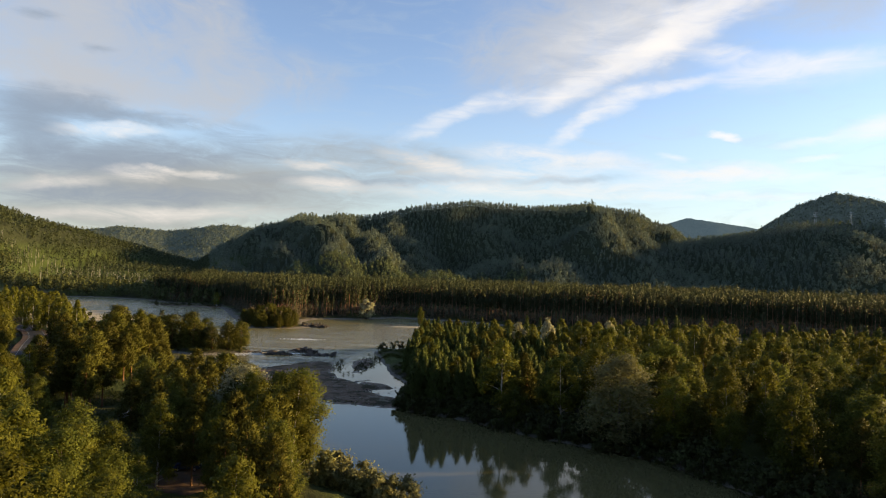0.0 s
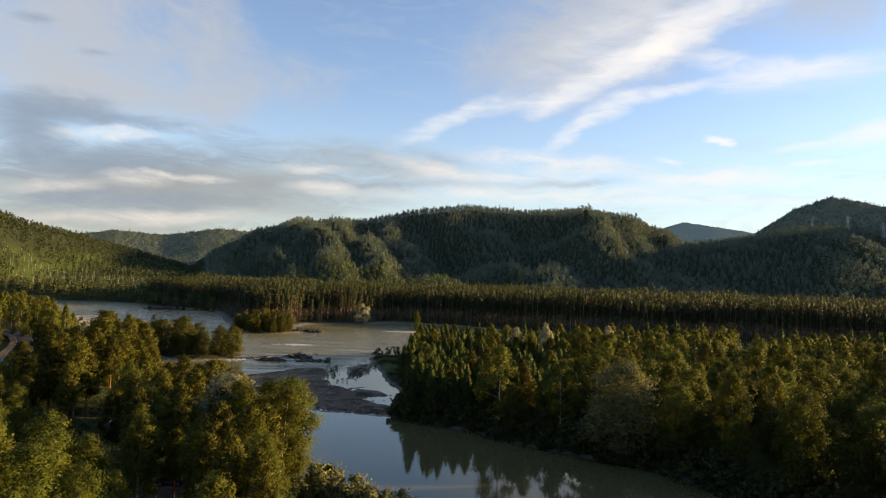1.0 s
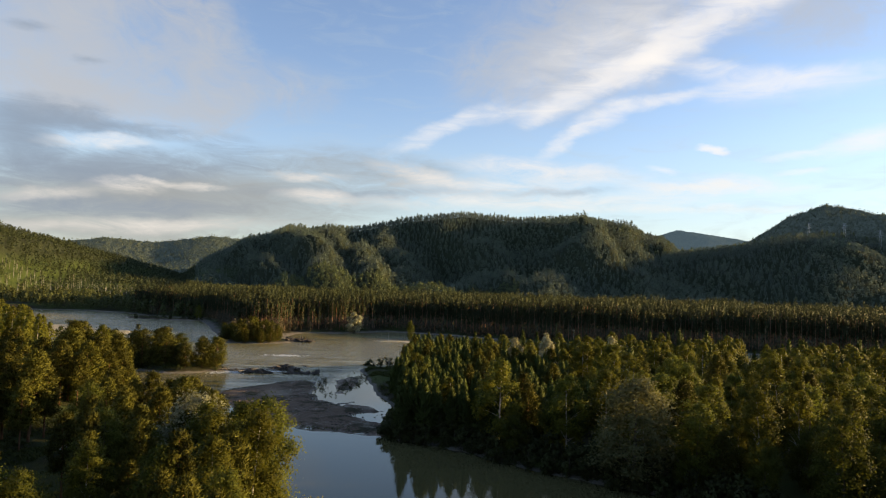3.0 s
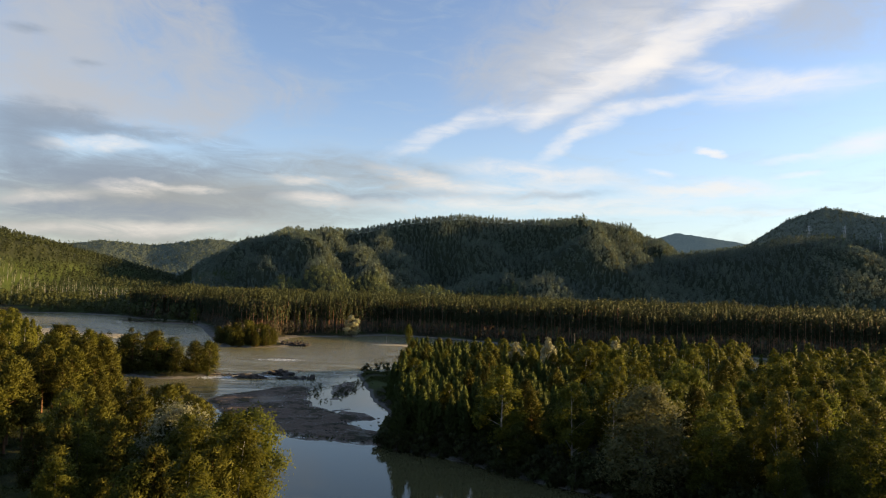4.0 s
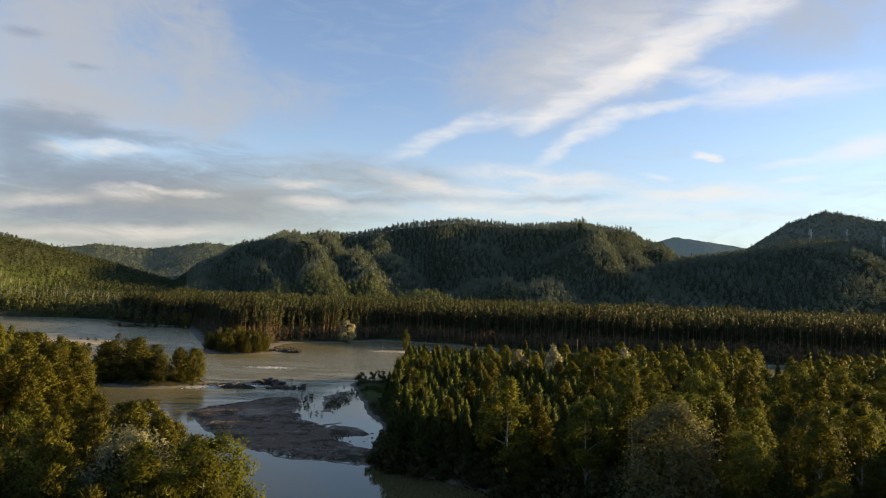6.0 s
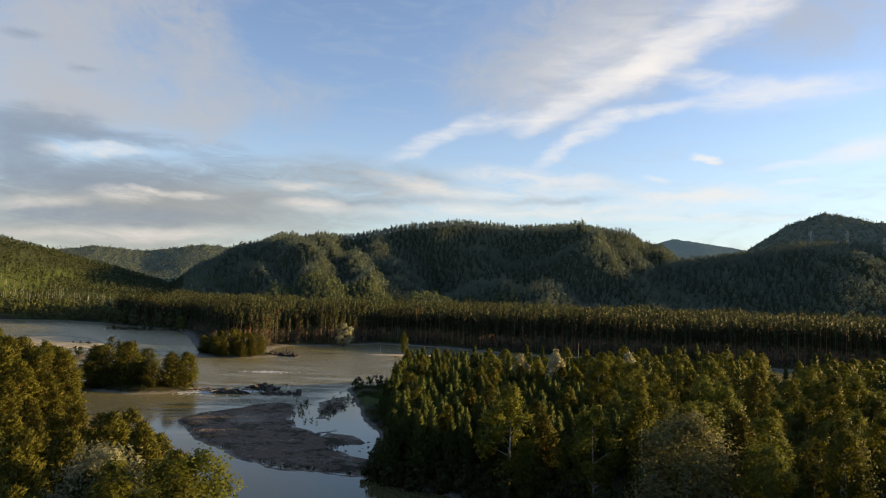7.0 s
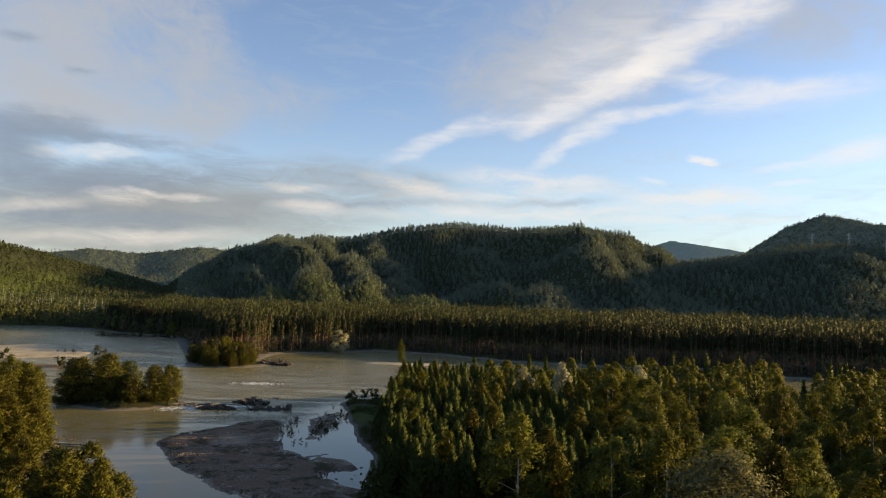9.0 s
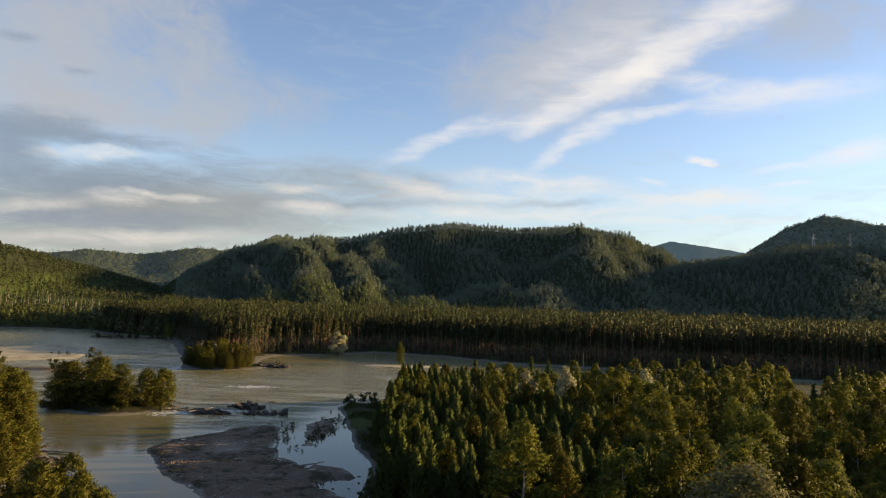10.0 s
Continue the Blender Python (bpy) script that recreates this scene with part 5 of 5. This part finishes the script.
foam(-86, 280, 6, 4, 25, 150, 5)
foam(-128, 399, 7, 6, 30, 160, 6)
foam(-131, 280, 5, 5, -30, 120, 7)

# ---- grass ----
def grass(name, shape, count, seed, tall, label, keep=None):
    rng = np.random.default_rng(seed)
    xs, ys = [p[0] for p in shape], [p[1] for p in shape]
    x, y = rng.uniform(min(xs), max(xs), count * 3), rng.uniform(min(ys), max(ys), count * 3)
    ok = (inland(x, y, shape) > 1.5) & (fbm(x * 0.13 + seed, y * 0.13) > -0.05)
    if keep is not None:
        ok &= keep(x, y)
    x, y = x[ok][:count], y[ok][:count]
    z = np.maximum(height(x, y), 0.0)
    base = np.stack([x, y, z + 0.1], -1)
    blades = []
    for k in range(5):
        d = rng.normal(size=(len(x), 3)) * np.array([0.35, 0.35, 0.0])
        up = np.array([0, 0, 1.0]) * (tall * rng.uniform(0.5, 1.2, len(x)))[:, None]
        side = unit(rng.normal(size=(len(x), 3)) * np.array([1, 1, 0])) * 0.10
        blades.append(np.stack([base + d * 0.5 + side, base + d * 0.5 - side, base + d * 1.4 + up], 1))
    corners = np.concatenate(blades)
    ob = new(name, spray_mesh(name, corners, np.tile(np.array([[0.0, -0.2, 0.98]]), (len(corners), 1)), M_GRASS))
    return tagged(ob, label, "grass", kind="stuff")


grass("bar_weeds", BAR, 1500, 3, 0.45, "sparse dull green weeds on the pebble bar")
grass("island_grass", [(-34, 300), (-27, 272), (-19, 236), (-12, 215), (-6, 230), (2, 300)], 5000, 5, 0.5, "rough green grass at the tip of the wood")
grass("island_turf", LEFT_ISLAND, 1200, 6, 0.45, "rough grass on the small river island")
grass("glade_grass", [(-90, 104), (-48, 104), (-50, 165), (-110, 190)], 6000, 7, 0.35, "dark green grass in the glade on the bank")

# ---- parked cars ----
M_TYRE, M_GLASS = plain("tyre_rubber", (0.02, 0.02, 0.02), 0.85), plain("dark_car_glass", (0.02, 0.025, 0.03), 0.08)
M_RIM = plain("wheel_metal", (0.45, 0.45, 0.46), 0.35, 0.9)


def prism(outline, half, mat, name, bevel=0.06):
    """A side profile (x, z) drawn out across the car's width."""
    bm = bmesh.new()
    face = bm.faces.new([bm.verts.new((x, -half, z)) for x, z in outline])
    out = bmesh.ops.extrude_face_region(bm, geom=[face])
    bmesh.ops.translate(bm, vec=(0, 2 * half, 0), verts=[v for v in out["geom"] if isinstance(v, bmesh.types.BMVert)])
    bmesh.ops.recalc_face_normals(bm, faces=bm.faces)
    if bevel:
        bmesh.ops.bevel(bm, geom=bm.edges[:], offset=bevel, segments=2, affect="EDGES")
    me = bpy.data.meshes.new(name)
    bm.to_mesh(me)
    bm.free()
    me.materials.append(mat)
    return me


def disc(radius, width, mat, name):
    bm = bmesh.new()
    bmesh.ops.create_cone(bm, cap_ends=True, segments=14, radius1=radius, radius2=radius, depth=width, matrix=Matrix.Rotation(radians(90), 4, "X"))
    me = bpy.data.meshes.new(name)
    bm.to_mesh(me)
    bm.free()
    me.materials.append(mat)
    return me


def car(x, y, turn, paint, label, van=False):
    top = 2.0 if van else 1.45
    z = float(height(np.array([x]), np.array([y]))[0]) + 0.02
    root = tagged(new("van" if van else "car"), label, "van" if van else "car")
    if van:
        shell = [(-2.3, 0.35), (2.3, 0.35), (2.35, 0.95), (1.95, 1.15), (1.45, top), (-2.25, top), (-2.35, 1.0)]
        cabin = [(-2.0, 1.2), (1.8, 1.2), (1.45, 1.8), (-2.0, 1.8)]
    else:
        shell = [(-2.1, 0.35), (2.1, 0.35), (2.15, 0.75), (1.2, 0.95), (0.5, top), (-1.2, top), (-1.9, 0.98), (-2.15, 0.85)]
        cabin = [(-1.6, 0.98), (1.0, 0.98), (0.45, top - 0.1), (-1.15, top - 0.1)]
    part("body", prism(shell, 0.86, paint, "body"), root)
    part("side_window", prism(cabin, 0.885, M_GLASS, "side_window", 0.02), root, "dark tinted windows")
    for wx in (-1.35, 1.35):
        for wy in (-0.78, 0.78):
            wheel = part("wheel", disc(0.33, 0.22, M_TYRE, "wheel"), root)
            wheel.location = (wx, wy, 0.33)
            rim = part("rim", disc(0.2, 0.235, M_RIM, "rim"), wheel)
    for wy in (-0.6, 0.6):
        lamp = part("headlight", prism([(-0.04, -0.08), (0.04, -0.08), (0.04, 0.08), (-0.04, 0.08)], 0.16, M_RIM, "headlight", 0.01), root)
        lamp.location = (2.3 if van else 2.1, wy, 0.72)
    root.matrix_basis = pose(x, y, z, 0, 0, turn)
    return root


M_WHITE_CAR, M_GREY_CAR, M_BLUE_CAR = plain("white_car_paint", (0.62, 0.62, 0.60), 0.3), plain("silver_car_paint", (0.22, 0.225, 0.235), 0.3, 0.3), plain("dark_blue_car_paint", (0.04, 0.06, 0.12), 0.25)
car(-122, 203, 20, M_WHITE_CAR, "white delivery van parked beside the country road", True)
car(-69, 146, 60, M_GREY_CAR, "silver car parked in the shady glade")
car(-42, 111, 10, M_BLUE_CAR, "dark blue car parked under the trees")
sheet("bare_earth", [(-47, 103), (-44, 112), (-37, 113), (-33, 104), (-38, 99)], M_DIRT, 0.8, 0.04, 0.0, "reddish bare trodden earth under the trees", "earth", wobble=0.3)

# ---- poles and pylons ----
M_STEEL, M_WOODPOLE = plain("pale_galvanised_steel", (0.55, 0.56, 0.57), 0.5, 0.4), rough_matter("grey_pole_wood", (0.12, 0.10, 0.085), (0.24, 0.21, 0.18), 2.0, 0.01)


def beams(pairs, r, mat, name, sides=4):
    verts, faces = [], []
    for a, b in pairs:
        v, f = tube([a, b], [r, r], sides)
        faces += [tuple(i + len(verts) for i in q) for q in f]
        verts += v
    return mesh_of(name, verts, faces, mat)


def pylon(azimuth, dist, tall):
    x, y = dist * math.sin(radians(azimuth)), dist * math.cos(radians(azimuth))
    z = float(height(np.array([x]), np.array([y]))[0]) - 0.5
    root = tagged(new("power_pylon"), "pale steel lattice power pylon on the wooded hill", "pylon", "power pylons")
    ties = []
    half = lambda s: 2.4 * (1 - s) + 0.4 * s
    corners = ((1, 1), (1, -1), (-1, -1), (-1, 1))
    for i, (a, b) in enumerate(corners):
        part("leg", beams([((a * 2.4, b * 2.4, 0), (a * 0.4, b * 0.4, tall))], 0.16, M_STEEL, "leg"), root)
        c, d = corners[(i + 1) % 4]
        for k in range(7):
            s0, s1 = k / 7, (k + 1) / 7
            ties.append(((a * half(s0), b * half(s0), s0 * tall), (c * half(s1), d * half(s1), s1 * tall)))
    part("bracing", beams(ties, 0.07, M_STEEL, "bracing", 3), root)
    for h, w in ((0.72, 5.0), (0.84, 4.2), (0.95, 3.2)):
        part("crossarm", beams([((-w, 0, h * tall), (w, 0, h * tall)), ((-w, 0, h * tall), (0, 0, (h + 0.05) * tall)), ((w, 0, h * tall), (0, 0, (h + 0.05) * tall))], 0.12, M_STEEL, "crossarm"), root)
    root.matrix_basis = pose(x, y, z, 0, 0, -azimuth)


def pole(x, y, tall, arm, label):
    z = max(0.0, float(height(np.array([x]), np.array([y]))[0])) - 0.3
    root = tagged(new("pole"), label, "pole")
    v, f = tube([(0, 0, 0), (0, 0, tall * 0.5), (0, 0, tall)], [0.17, 0.15, 0.12], 8)
    part("shaft", mesh_of("shaft", v, f, M_WOODPOLE, True), root)
    if arm:
        part("crossarm", beams([((-arm, 0, tall * 0.94), (arm, 0, tall * 0.94))], 0.07, M_WOODPOLE, "crossarm"), root)
    root.matrix_basis = pose(x, y, z, 0, 0, 20)


pole(200, 1466, 22, 0, "thin pale mast on the crest of the hill")
pylon(28.9, 1290, 30)
pylon(31.2, 1290, 30)
pylon(33.4, 1270, 30)
pole(84, 432, 12, 0.9, "grey wooden power pole on the far bank")
pole(-33, 440, 6, 0, "grey wooden marker post on the gravel spit")
